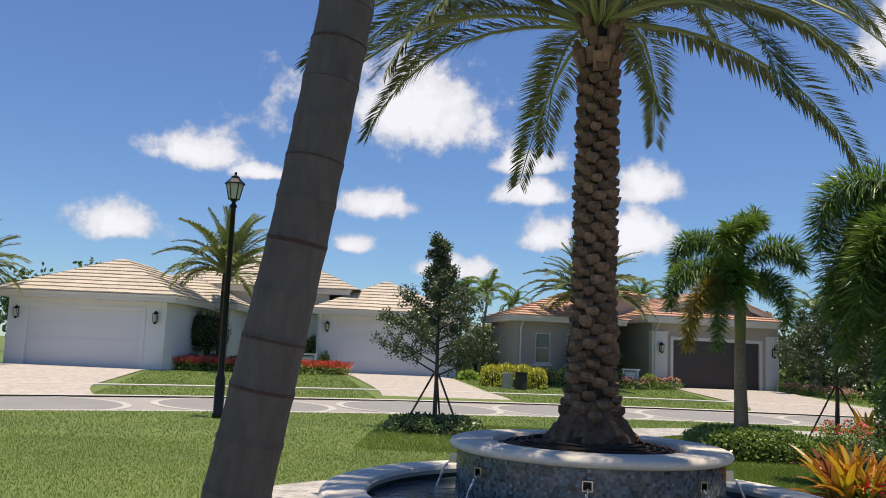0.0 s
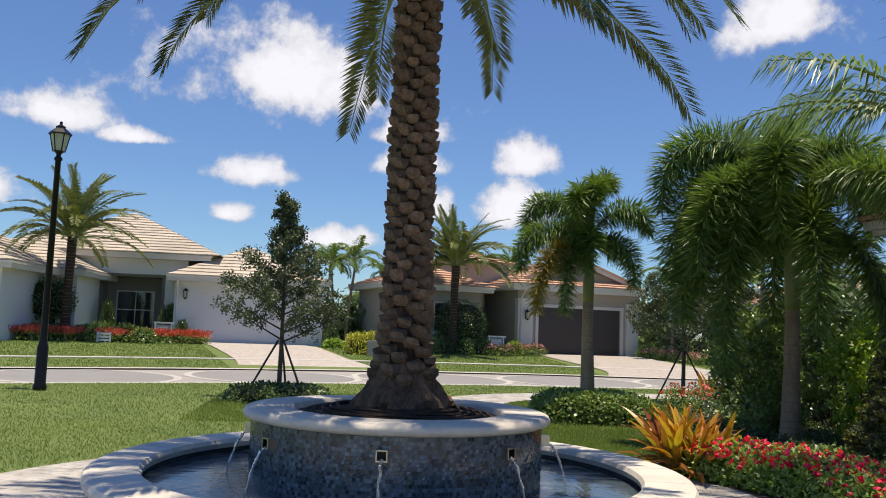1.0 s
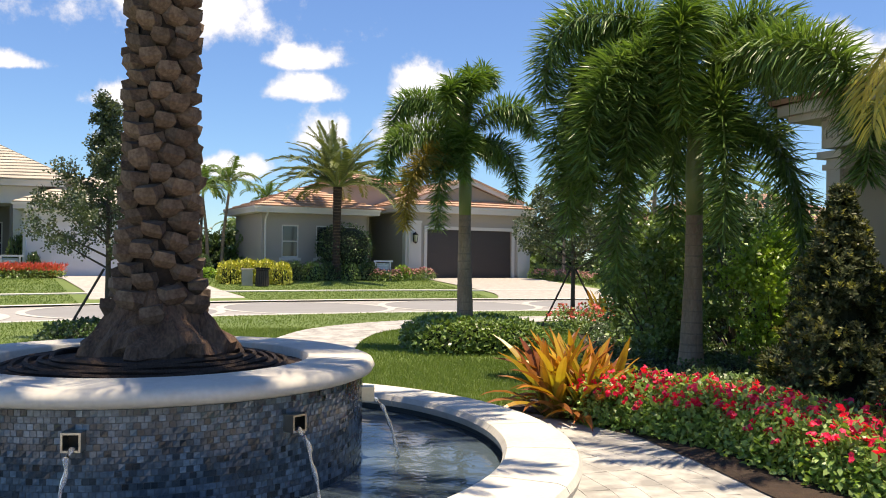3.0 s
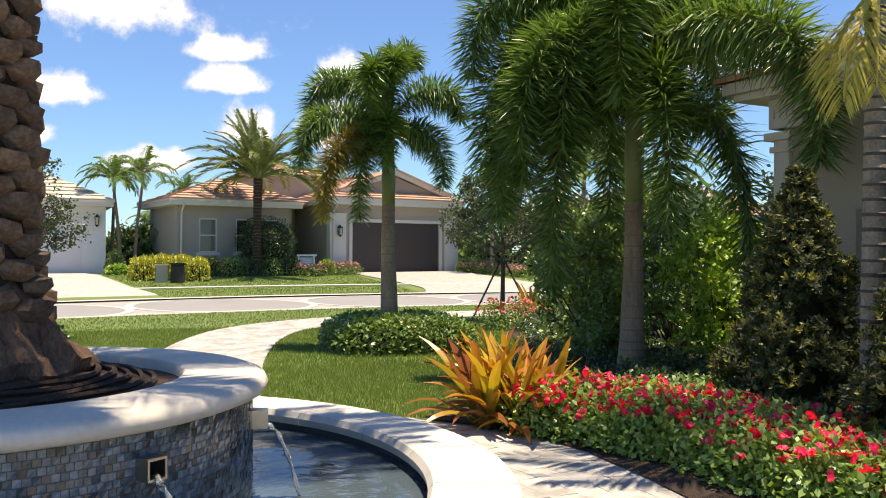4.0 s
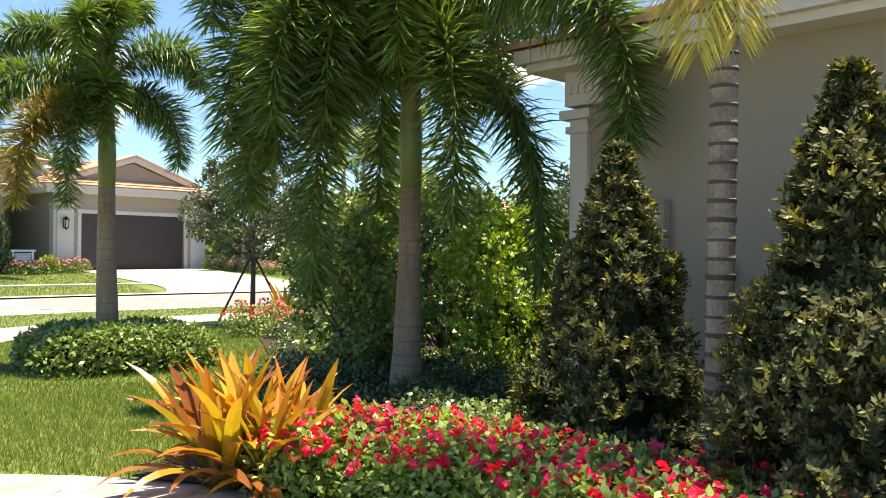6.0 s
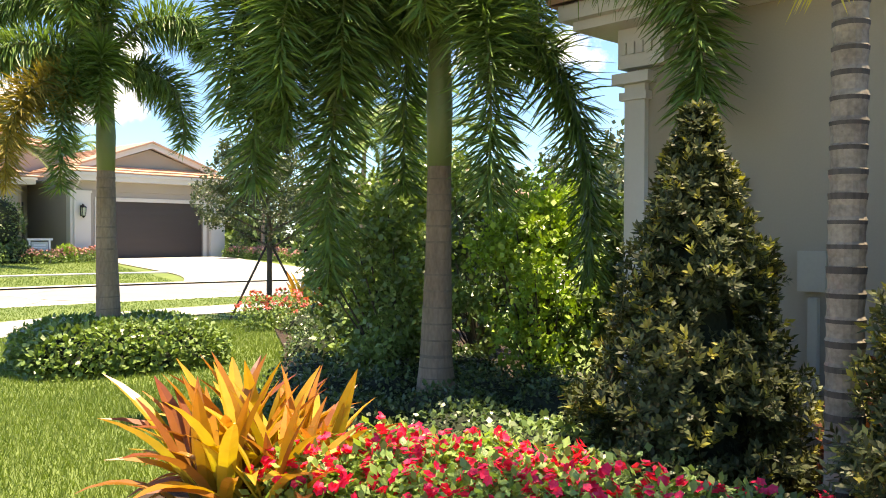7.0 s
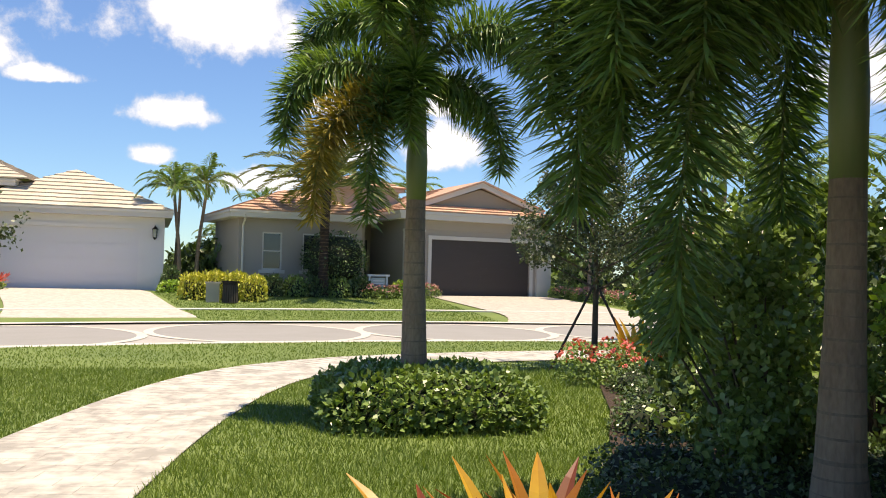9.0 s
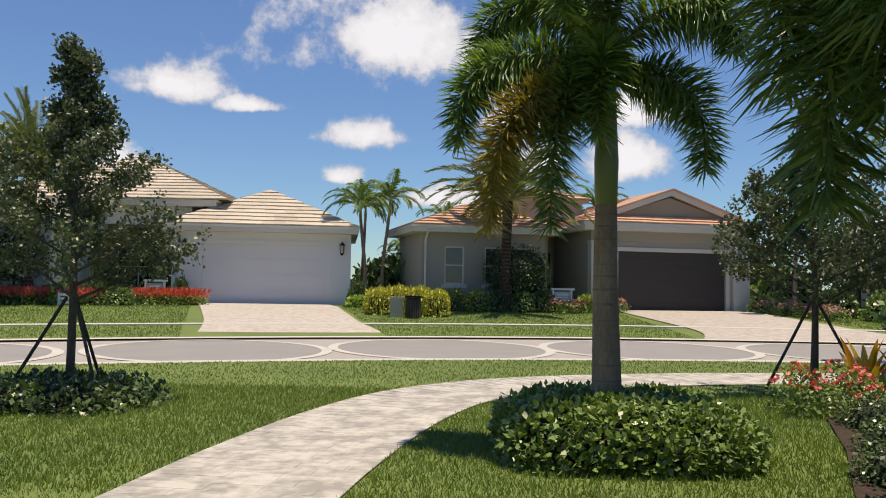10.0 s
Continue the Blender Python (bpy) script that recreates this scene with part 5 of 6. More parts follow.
def big_bush(m, rx, ry, H, n, mt, seed, label, size=0.1):
    random.seed(seed)
    t = thing("large_shrub", label, "shrub", m)
    b = Buf()
    centres = []
    for i in range(32):
        a, z = rnd(0, 6.28), rnd(0.12, 1)
        r = rnd(0.2, 0.85) * math.sqrt(max(0.1, 1 - (z - 0.45) ** 2 * 1.6))
        c = Vector((rx * r * math.cos(a), ry * r * math.sin(a), H * z))
        centres.append(c)
        b.tube([(c.x * 0.1, c.y * 0.1, 0), (c.x * 0.5, c.y * 0.5, c.z * 0.5), tuple(c)], [0.02, 0.012, 0.005], 5)
    part("stem", b, M_BARK, t)
    f = Buf()
    for _ in range(n // 12):
        c = random.choice(centres)
        q = c + rdir() * rnd(0.05, 0.36)
        if q.z < 0.05:
            continue
        for _ in range(12):
            p = q + rdir() * rnd(0, 0.1)
            d = (rdir() + Vector((0, 0, 0.2))).normalized()
            s = size * rnd(0.6, 1.2)
            f.leaf(p, p + d * s, d.cross(rdir()).normalized(), s * 0.34)
    part("foliage", f, mt, t, kind="stuff")
    return t


big_bush(pose(7.75, 13.7, 0), 0.95, 0.95, 2.1, 14000, M_HEDGE, 11, "tall loose shrub with glossy green leaves behind the palm", 0.075)
big_bush(pose(8.7, 12.6, 0), 0.75, 0.9, 1.9, 9000, M_LIME, 12, "tall shrub with bright lime-green leaves beside the villa", 0.07)
big_bush(pose(8.3, 15.2, 0), 0.6, 0.7, 0.8, 2600, M_DARKL, 13, "dark leafy shrub in the planting bed")
G1 = bush_meshes("foliage", 0.5, 0.45, 0.4, 4200, 0.048, M_PALE, 21, 2.2, 0.25)
G2 = bush_meshes("foliage", 0.45, 0.45, 0.33, 3000, 0.045, M_DARKL, 22, 2.2, 0.25)
for x, y, a, g, lab in ((6.5, 9.35, 0, G1, 1), (6.35, 8.6, 70, G1, 1), (6.3, 7.75, 150, G1, 1), (6.6, 10.2, 30, G1, 1), (6.2, 6.9, 200, G1, 1), (6.75, 11.1, 100, G2, 0), (6.3, 11.9, 10, G2, 0), (6.6, 12.9, 60, G2, 0),
                        (6.9, 13.7, 120, G2, 0), (8.5, 16.8, 20, G2, 0), (9.0, 18.2, 80, G2, 0), (7.9, 15.6, 80, G2, 0), (7.9, 11.4, 140, G2, 0), (8.0, 10.7, 50, G2, 0), (7.75, 12.75, 0, G2, 0), (8.25, 12.0, 50, G2, 0), (7.45, 13.0, 90, G2, 0), (7.0, 12.75, 20, G2, 0), (7.7, 12.1, 200, G2, 0), (8.3, 13.4, 130, G2, 0), (7.05, 11.75, 300, G2, 0), (8.6, 14.4, 30, G2, 0)):
    bush("ground_cover", "low pale-green variegated ground cover on mulch" if lab else "low dark green shrub on mulch", "shrub", pose(x, y, 0.01, 0, 0, a), g, "ground cover")


G3 = bush_meshes("foliage", 0.35, 0.35, 0.75, 1800, 0.09, M_MAROON, 23, 2.2, 0.25, 0.2)
for x, y, a in ((8.05, 8.9, 0), (8.1, 8.3, 60), (7.75, 8.75, 130)):
    bush("maroon_shrub", "dark maroon leafy shrub against the villa wall", "shrub", pose(x, y, 0.01, 0, 0, a), G3)


# ---- flowers ----
def flower_variant(seed, petal, leaf, rx=0.24, H=0.41, blooms=14, nleaf=800):
    random.seed(seed)
    f = Buf()
    leaf_cloud(f, nleaf, blob(rx, rx, H, 2.2, 0.22), 0.06, 0.3, 0.5)
    fl = Buf()
    for _ in range(blooms):
        a, r = rnd(0, 6.28), rx * math.sqrt(rnd(0, 1.0))
        c = Vector((r * math.cos(a), r * math.sin(a), H * (1.08 - 0.5 * (r / rx) ** 2) + rnd(-0.02, 0.07)))
        up = (Vector((c.x, c.y, 0)) * 1.4 + Vector((0, 0, 0.7)) + rdir() * 0.35).normalized()
        for _ in range(rnd(0, 1) < 0.6 and 5 or 3):
            cc = c + rdir() * 0.02
            up = (up + rdir() * 0.5).normalized()
            s1 = up.cross(rdir()).normalized()
            s2 = up.cross(s1)
            for k in range(5):
                w = 6.283 * k / 5 + rnd(-0.1, 0.1)
                d = s1 * math.cos(w) + s2 * math.sin(w)
                fl.leaf(cc, cc + d * 0.025 + up * 0.006, up.cross(d).normalized(), 0.0125, 0.003)
    return f.mesh("foliage", leaf), fl.mesh("bloom", petal)


def flower(name, label, m, v, group):
    t = thing(name, label, "flowers", m, group)
    part("foliage", v[0], None, t, kind="stuff")
    part("bloom", v[1], None, t, kind="stuff")


FLV = [flower_variant(60 + i, M_RED, M_VINCA) for i in range(4)]
random.seed(31)
FRONT = spline([(5.12, 10.45), (5.5, 9.6), (5.72, 8.5), (5.85, 7.2), (5.9, 5.8), (5.95, 4.5)], 6)
for i, p in enumerate(FRONT):
    for k in range(3):
        flower("vinca", "red flowering vinca plant in the bed edge", pose(p.x + 0.14 + 0.27 * k + rnd(-0.07, 0.07), p.y + rnd(-0.1, 0.1) + 0.05 * k, 0.0, 0, 0, rnd(0, 360)), random.choice(FLV), "bed of red flowers")
FLP = [flower_variant(80 + i, M_PINK, M_HEDGE, 0.3, 0.5, 26, 420) for i in range(2)]
random.seed(32)
for x, y in ((8.7, 19.7), (9.2, 19.4), (9.7, 19.6), (9.2, 20.0), (10.1, 19.9), (8.5, 19.1), (8.9, 18.8), (10.4, 19.4)):
    flower("pentas", "coral-pink flowering plant at the end of the bed", pose(x + rnd(-0.1, 0.1), y, 0, 0, 0, rnd(0, 360)), random.choice(FLP), "coral flowers")

# ---- bromeliads ----
def brom_mat(name, foot, body, tip):
    """A strap leaf: pale foot, coloured body, red tip, by the distance from its foot, streaked along."""
    mt = mat(name, body, tuple(c * 0.8 for c in body), 0.33, 4, 14, 1.0, 0, per=0.22, trans=0.3)
    nt = mt.node_tree
    N, L = nt.nodes.new, nt.links.new
    mx = [n for n in nt.nodes if n.bl_idname == "ShaderNodeMix" and n.blend_type == "MIX"][0]
    co = [n for n in nt.nodes if n.bl_idname == "ShaderNodeTexCoord"][0]
    ln = N("ShaderNodeVectorMath")
    ln.operation = "LENGTH"
    L(co.outputs["Object"], ln.inputs[0])
    for k, (r, sock) in enumerate(((0.8, 6), (1.0, 7))):
        cr = N("ShaderNodeValToRGB")
        e = cr.color_ramp.elements
        e[0].position, e[0].color = 0.12, (*(c * r for c in foot), 1)
        e[1].position, e[1].color = 0.34 + 0.1 * k, (*(c * r for c in body), 1)
        q = e.new(0.82)
        q.color = (*(c * r for c in tip), 1)
        L(ln.outputs["Value"], cr.inputs[0])
        L(cr.outputs[0], mx.inputs[sock])
    return mt


M_BROM = brom_mat("bromeliad_leaf", (0.34, 0.33, 0.06), (0.54, 0.30, 0.04), (0.50, 0.14, 0.05))
M_BROMG = brom_mat("bromeliad_leaf_red", (0.25, 0.17, 0.05), (0.34, 0.13, 0.035), (0.24, 0.05, 0.035))
M_BROMC = brom_mat("bromeliad_leaf_yellow", (0.30, 0.34, 0.06), (0.60, 0.46, 0.06), (0.58, 0.26, 0.05))
BL = []
for i, (L, e0, e1) in enumerate(((0.74, 84, 58), (0.8, 72, 26), (0.76, 58, 0), (0.64, 42, -30))):
    for mt in (M_BROM, M_BROMG, M_BROMC):
        b = Buf()
        pts = rachis(L, e0, e1, 8, 1.2)
        for k, p in enumerate(pts):
            s = k / 8
            w = 0.037 * min(1.0, (1 - s) / 0.34) ** 0.7 * (0.8 + 0.25 * math.sin(s * 2.6)) + 0.0015
            d = (pts[min(k + 1, 8)] - pts[max(k - 1, 0)]).normalized()
            up = Vector((-d.z, 0, d.x)) * w * 0.45
            b.v += [tuple(p + Vector((0, w, 0)) + up), tuple(p), tuple(p + Vector((0, -w, 0)) + up)]
        for k in range(8):
            for q in range(2):
                b.f.append((k * 3 + q, k * 3 + q + 1, k * 3 + q + 4, k * 3 + q + 3))
                b.m.append(0)
        BL.append(b.mesh("leaf", mt))


def bromeliad(m, n, seed, scale=1.0):
    random.seed(seed)
    t = thing("bromeliad", "orange and yellow bromeliad with broad strap leaves on mulch", "plant", m, "bromeliads")
    for i in range(n):
        k = min(3, int(4 * i / n))
        o = part("leaf", BL[3 * k + random.choice((0, 0, 1, 2, 2) if k < 3 else (0, 1, 1, 1))], None, t)
        o.matrix_local = pose(rnd(-0.1, 0.1), rnd(-0.1, 0.1), 0.02, 0, 0, i * 137.5 + rnd(-20, 20)) @ pose(0.03, 0, 0, rnd(-12, 12), rnd(-8, 8), 0) @ Matrix.Scale(scale * rnd(0.8, 1.15), 4)


bromeliad(pose(4.94, 10.72, 0), 46, 1, 1.08)
bromeliad(pose(5.2, 11.0, 0), 44, 2, 1.1)
bromeliad(pose(5.15, 10.47, 0), 32, 3, 0.92)
bromeliad(pose(5.35, 10.65, 0), 34, 9, 1.0)
bromeliad(pose(5.95, 6.1, 0), 24, 4, 1.0)
bromeliad(pose(9.7, 20.1, 0), 24, 5, 1.1)
bromeliad(pose(10.3, 20.2, 0), 20, 6, 1.0)


# ---- across the road: yards ----
def yard_palm(x, y, H, seed, scale, label):
    t = thing("date_palm", label, "palm", pose(x, y, ground_z(x, y)))
    b = ringed_trunk([(0, 0, 0), (0, 0, H * 0.5), (0.03, 0, H)], [0.22, 0.17, 0.2], 0.14, seed, 14, 0.022)
    part("trunk", b, [M_TRUNKD, M_BOOT], t)
    add_fronds(t, FROND_PYG, (7, 10, 12, 9, 5), H, 0.08, seed, 0.03, 0, scale)


yard_palm(-10.4, 38.5, 4.4, 31, 1.12, "date palm with arching green fronds before the white house")
yard_palm(6.5, 41.0, 4.2, 32, 1.1, "date palm with arching green fronds before the greige house")
yard_palm(-19.3, 33.4, 3.6, 33, 0.8, "date palm beside the white garage")


def thin_palm(x, y, H, seed, label="slim palm with a small feathery crown between the houses", scale=1.0, lean=0.1):
    t = thing("palm", label, "palm", pose(x, y, ground_z(x, y)), "slim palms")
    part("trunk", ringed_trunk([(0, 0, 0), (lean * 0.3, 0, H * 0.5), (lean, 0, H)], [0.1, 0.075, 0.06], 0.2, seed, 10, 0.006), [M_TRUNKG, M_SCARD], t)
    b = Buf()
    b.tube([(lean, 0, H - 0.02), (lean, 0, H + 0.5)], [0.07, 0.035], 8)
    part("crownshaft", b, M_SHAFT, t)
    add_fronds(t, FROND_FAR, (3, 6, 4), H + 0.45, 0.02, seed, lean, 0, scale)


thin_palm(0.9, 44.3, 3.7, 41, lean=-0.3)
thin_palm(1.45, 44.9, 4.1, 42, lean=0.35)
thin_palm(3.9, 58, 4.2, 43)
thin_palm(0.4, 47.5, 4.0, 44)
thin_palm(3.0, 46.4, 1.3, 51, "young feathery palm in the planting between the houses", 0.9)
thin_palm(2.3, 48.6, 1.9, 52, "young feathery palm in the planting between the houses", 1.0)
thin_palm(13.5, 62, 5.5, 45, "distant feathery palm above the roofs", 1.4)
thin_palm(20.5, 36.0, 4.6, 46, "feathery palm beside the greige house", 1.3)
thin_palm(17.9, 42.2, 3.6, 47, "feathery palm beside the brown garage", 1.2)
thin_palm(14.5, 26.8, 4.0, 48, "feathery palm at the end of the bed", 1.2)

BG = {k: bush_meshes("foliage", 0.5, 0.5, 0.5, n, s, mt, sd, pw, 0.14) for k, n, s, mt, sd, pw in
      (("green", 1300, 0.1, M_HEDGE, 201, 2.4), ("dark", 1300, 0.1, M_DARKL, 202, 2.4), ("gold", 1500, 0.1, M_YHEDGE, 203, 4.0), ("box", 1500, 0.1, M_DARKL, 204, 5.0), ("lime", 1200, 0.12, M_LIME, 205, 2.3))}


def shrub(x, y, sx, sy, sz, key, name, label, cat="shrub", dz=0.0, rot=0.0):
    m = pose(x, y, ground_z(x, y) + dz, 0, 0, rot) @ Matrix.Diagonal((sx * 2, sy * 2, sz * 2, 1))
    return bush(name, label, cat, m, BG[key])


# white house beds
for i in range(4):
    shrub(-13.2 + 1.15 * i, 38.9 + 0.1 * i, 0.55, 0.35, 0.62, "box", "hedge", "clipped dark green hedge before the white house", "hedge")
for x, y, s in ((-8.9, 38.4, 0.62), (-8.0, 38.9, 0.6), (-7.2, 38.6, 0.5), (-9.6, 39.2, 0.5)):
    shrub(x, y, s, s, s * 1.25, "green", "round_shrub", "rounded green shrub in the front bed")
shrub(-6.3, 42.6, 0.3, 0.3, 0.95, "dark", "shrub", "narrow upright shrub beside the garage")
shrub(-10.0, 43.6, 0.35, 0.35, 1.7, "dark", "shrub", "tall clipped evergreen by the entry")
shrub(-7.2, 43.9, 0.5, 0.4, 1.6, "dark", "shrub", "leafy shrub beside the entry porch")


def topiary(x, y, r, z, label):
    t = thing("topiary", label, "shrub", pose(x, y, ground_z(x, y)))
    b = Buf()
    b.tube([(0, 0, 0), (0.02, 0, z)], [0.06, 0.04], 8)
    part("trunk", b, M_BARK, t)
    random.seed(int(abs(x) * 10))
    f = Buf()
    leaf_cloud(f, 2600, blob(r, r, r * 0.85, 2.3, 0.13, False, z), 0.11, 0.34)
    part("foliage", f, M_DARKL, t, kind="stuff")
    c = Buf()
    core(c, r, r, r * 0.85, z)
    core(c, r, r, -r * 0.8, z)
    part("shade_core", c, M_CORE, t)


topiary(-11.5, 39.7, 1.05, 1.75, "round clipped tree before the white house window")
topiary(7.0, 42.0, 1.25, 1.45, "large round clipped tree before the greige house")
shrub(-20.4, 34.2, 0.8, 0.7, 1.0, "dark", "shrub", "dark shrub beside the white double garage")
shrub(-19.6, 33.0, 0.7, 0.6, 0.8, "dark", "shrub", "dark shrub beside the white driveway")
shrub(0.75, 42.5, 0.4, 0.4, 0.9, "dark", "shrub", "dark shrub beside the white garage")
shrub(0.9, 41.4, 0.5, 0.4, 0.42, "lime", "shrub", "low lime-green shrub beside the driveway")
for x, y, sx, sz in ((1.85, 38.7, 0.44, 0.82), (2.5, 38.95, 0.5, 0.88), (3.25, 38.95, 0.5, 0.88), (3.9, 38.65, 0.44, 0.82)):
    shrub(x, y, sx, 0.4, sz, "gold", "golden_hedge", "clipped golden-yellow hedge by the road", "hedge")
for i in range(5):
    shrub(4.6 + 0.85 * i, 40.9 + 0.12 * i, 0.5, 0.45, 0.75, "green" if i % 2 else "dark", "hedge", "clipped green hedge before the greige house", "hedge")
shrub(4.0, 43.0, 0.65, 0.6, 1.1, "dark", "round_shrub", "rounded dark shrub at the house corner")
shrub(9.7, 41.9, 0.42, 0.4, 0.6, "lime", "round_shrub", "small rounded yellow-green shrub")
for x, y, s in ((2.6, 47, 1.3), (3.3, 45.4, 0.75), (4.1, 47.6, 1.2), (2.3, 45.2, 0.7), (1.7, 46.2, 0.9), (1.9, 49, 1.6), (3.5, 50, 1.7), (0.8, 52, 1.5), (3.0, 55, 2.0), (17.9, 45.3, 0.9), (17.2, 43.6, 0.55), (18.0, 42.8, 0.5), (19.2, 41.4, 0.8), (20.3, 39.8, 0.8), (21.3, 38.2, 0.9), (18.6, 44.5, 1.4)):
    shrub(x, y, s, s * 0.9, s * 1.25, random.choice(("dark", "green")), "shrub", "leafy green shrub between the houses", rot=x * 50)
for i in range(6):
    shrub(19.2 + 1.1 * i, 36.6 - 0.5 * i, 0.6, 0.5, 0.6, "dark", "hedge", "low hedge along the far driveway", "hedge")
# dense planting behind the palms on the near side
for x, y, rx, H, mt, sd, lab in ((9.6, 14.8, 1.0, 2.2, M_DARKL, 301, "tall dark leafy shrub behind the bed"), (10.4, 16.8, 1.0, 2.0, M_DARKL, 302, "dark leafy shrub in the back of the bed"),
                                 (10.9, 18.8, 0.9, 1.8, M_LIME, 303, "bright green leafy shrub in the back of the bed"), (9.2, 11.9, 0.6, 1.9, M_DARKL, 304, "dark shrub at the villa corner"),
                                 (8.9, 16.2, 0.8, 1.2, M_DARKL, 305, "dark green shrub under the palms"), (13.2, 20.5, 1.2, 2.2, M_DARKL, 306, "tall dark shrub at the end of the bed")):
    big_bush(pose(x, y, 0), rx, rx, H, 5200, mt, sd, lab, 0.1)
thin_palm(11.6, 19.6, 2.6, 49, "feathery young palm in the back of the bed", 1.3)

# flower strips
random.seed(61)
FLR = [flower_variant(110 + i, M_PINK, M_HEDGE, 0.32, 0.42, 30, 240) for i in range(2)]


def far_flowers(x0, y0, x1, y1, n, petal_set, label, rows=2):
    for i in range(n):
        s = i / max(1, n - 1)
        for k in range(rows):
            x, y = x0 + (x1 - x0) * s + rnd(-0.08, 0.08), y0 + (y1 - y0) * s + 0.42 * k + rnd(-0.1, 0.1)
            t = thing("flowering_plant", label, "flowers", pose(x, y, ground_z(x, y), 0, 0, rnd(0, 360)) @ Matrix.Scale(1.35, 4), "roadside flowers")
            v = random.choice(petal_set)
            part("foliage", v[0], None, t, kind="stuff")
            part("bloom", v[1], None, t, kind="stuff")


M_SALMON = mat("salmon_bract", (0.62, 0.085, 0.07), (0.70, 0.16, 0.12), 0.5, 5, 30, 0.8, 0, island=0.25, trans=0.2)


def red_variant(seed):
    """A bushy red plant whose upright spikes cover most of the leaves."""
    random.seed(seed)
    f, fl = Buf(), Buf()
    leaf_cloud(f, 160, blob(0.32, 0.32, 0.34, 2.4, 0.2), 0.1, 0.3)
    for _ in range(150):
        a, r = rnd(0, 6.28), 0.34 * math.sqrt(rnd(0, 1))
        p = Vector((r * math.cos(a), r * math.sin(a), rnd(0.2, 0.36)))
        d = (Vector((p.x, p.y, 0.5)) + rdir() * 0.3).normalized()
        fl.leaf(p, p + d * rnd(0.1, 0.2), d.cross(rdir()).normalized(), 0.022)
    return f.mesh("foliage", M_HEDGE), fl.mesh("bloom", M_SALMON)


REDS = [red_variant(140 + i) for i in range(3)]
far_flowers(-12.9, 37.5, -10.0, 37.9, 7, REDS, "salmon-red bedding plant before the white house")
far_flowers(-8.6, 38.2, -5.2, 40.4, 9, REDS, "salmon-red bedding plant beside the driveway")
far_flowers(-12.6, 36.9, -11.3, 37.0, 3, REDS, "salmon-red bedding plant beside the white garage")
FLM = [flower_variant(150 + i, mat("mauve_petal", (0.42, 0.17, 0.19), (0.5, 0.26, 0.24), 0.5, 5, 30, 0.8, 0, island=0.25, trans=0.2), M_HEDGE, 0.34, 0.34, 34, 260) for i in range(2)]
far_flowers(8.4, 40.9, 10.9, 42.1, 7, FLM, "dusty pink flowering plant before the greige house")
far_flowers(17.0, 42.6, 18.4, 39.6, 5, FLM, "dusty pink flowering plant beside the brown garage")
bromeliad(pose(-5.3, 41.2, 0.4), 22, 7, 0.9)
bromeliad(pose(-12.0, 37.4, 0.4), 18, 8, 0.9)


# small yard objects
def litter_bin():
    x, y = 3.15, 37.7
    t = thing("litter_bin", "dark slatted litter bin by the golden hedge", "bin", pose(x, y, ground_z(x, y)))
    b = Buf()
    b.lathe([(0.0, 0.02), (0.22, 0.02), (0.25, 0.68), (0.0, 0.7)], 20)
    part("liner", b, M_BLACK, t)
    s = Buf()
    s.box(-0.03, 0.03, -0.012, 0.012, 0.0, 0.7)
    me = s.mesh("slat", M_WOODB)
    for i in range(20):
        o = part("slat", me, None, t)
        o.matrix_local = pose(0, 0, 0, 0, 0, 18 * i) @ pose(0, -0.26, 0.02, -2.5)
    r = Buf()
    r.lathe([(0.24, 0.7), (0.3, 0.7), (0.3, 0.75), (0.24, 0.75), (0.24, 0.7)], 24)
    part("rim", r, M_BLACK, t)


litter_bin()
ub = Buf()
ub.box(2.35, 2.78, 37.75, 38.1, ground_z(2.5, 38) - 0.02, ground_z(2.5, 38) + 0.62)
ub.box(2.32, 2.81, 37.72, 38.13, ground_z(2.5, 38) + 0.62, ground_z(2.5, 38) + 0.68)
solo("utility_box", ub, M_BOXB, "beige metal utility box by the golden hedge", "utility box")


def yard_sign(x, y, rot):
    t = thing("yard_sign", "small white yard sign on two posts", "sign", pose(x, y, ground_z(x, y), 0, 0, rot), "yard signs")
    for u in (-0.42, 0.3):
        b = Buf()
        b.box(u - 0.035, u + 0.035, -0.035, 0.035, 0, 0.85)
        part("post", b, M_WHITE, t)
    b = Buf()
    b.box(-0.5, 0.42, -0.03, 0.03, 0.852, 0.93)
    part("rail", b, M_WHITE, t)
    b = Buf()
    b.box(-0.36, 0.24, -0.02, 0.02, 0.35, 0.8)
    bd = part("board", b, mat("sign_board", (0.45, 0.5, 0.47), None, 0.5, 3, 30, 0.4, 0), t)
    for k in range(3):
        b = Buf()
        b.box(-0.28, 0.16, -0.026, -0.022, 0.45 + 0.1 * k, 0.5 + 0.1 * k)
        part("text_bar", b, M_WHITE, bd)


yard_sign(8.75, 41.4, 10)
yard_sign(-6.9, 41.5, 0)
vb = Buf()
for k in range(4):
    vb.box(-8.75, -8.25, 37.3, 37.34, 0.45 + 0.13 * k, 0.53 + 0.13 * k)
vb.box(-8.78, -8.72, 37.345, 37.4, 0.3, 0.95)
vb.box(-8.28, -8.22, 37.345, 37.4, 0.3, 0.95)
solo("slatted_screen", vb, M_WHITE, "small white slatted screen in front of shrubs", "screen")

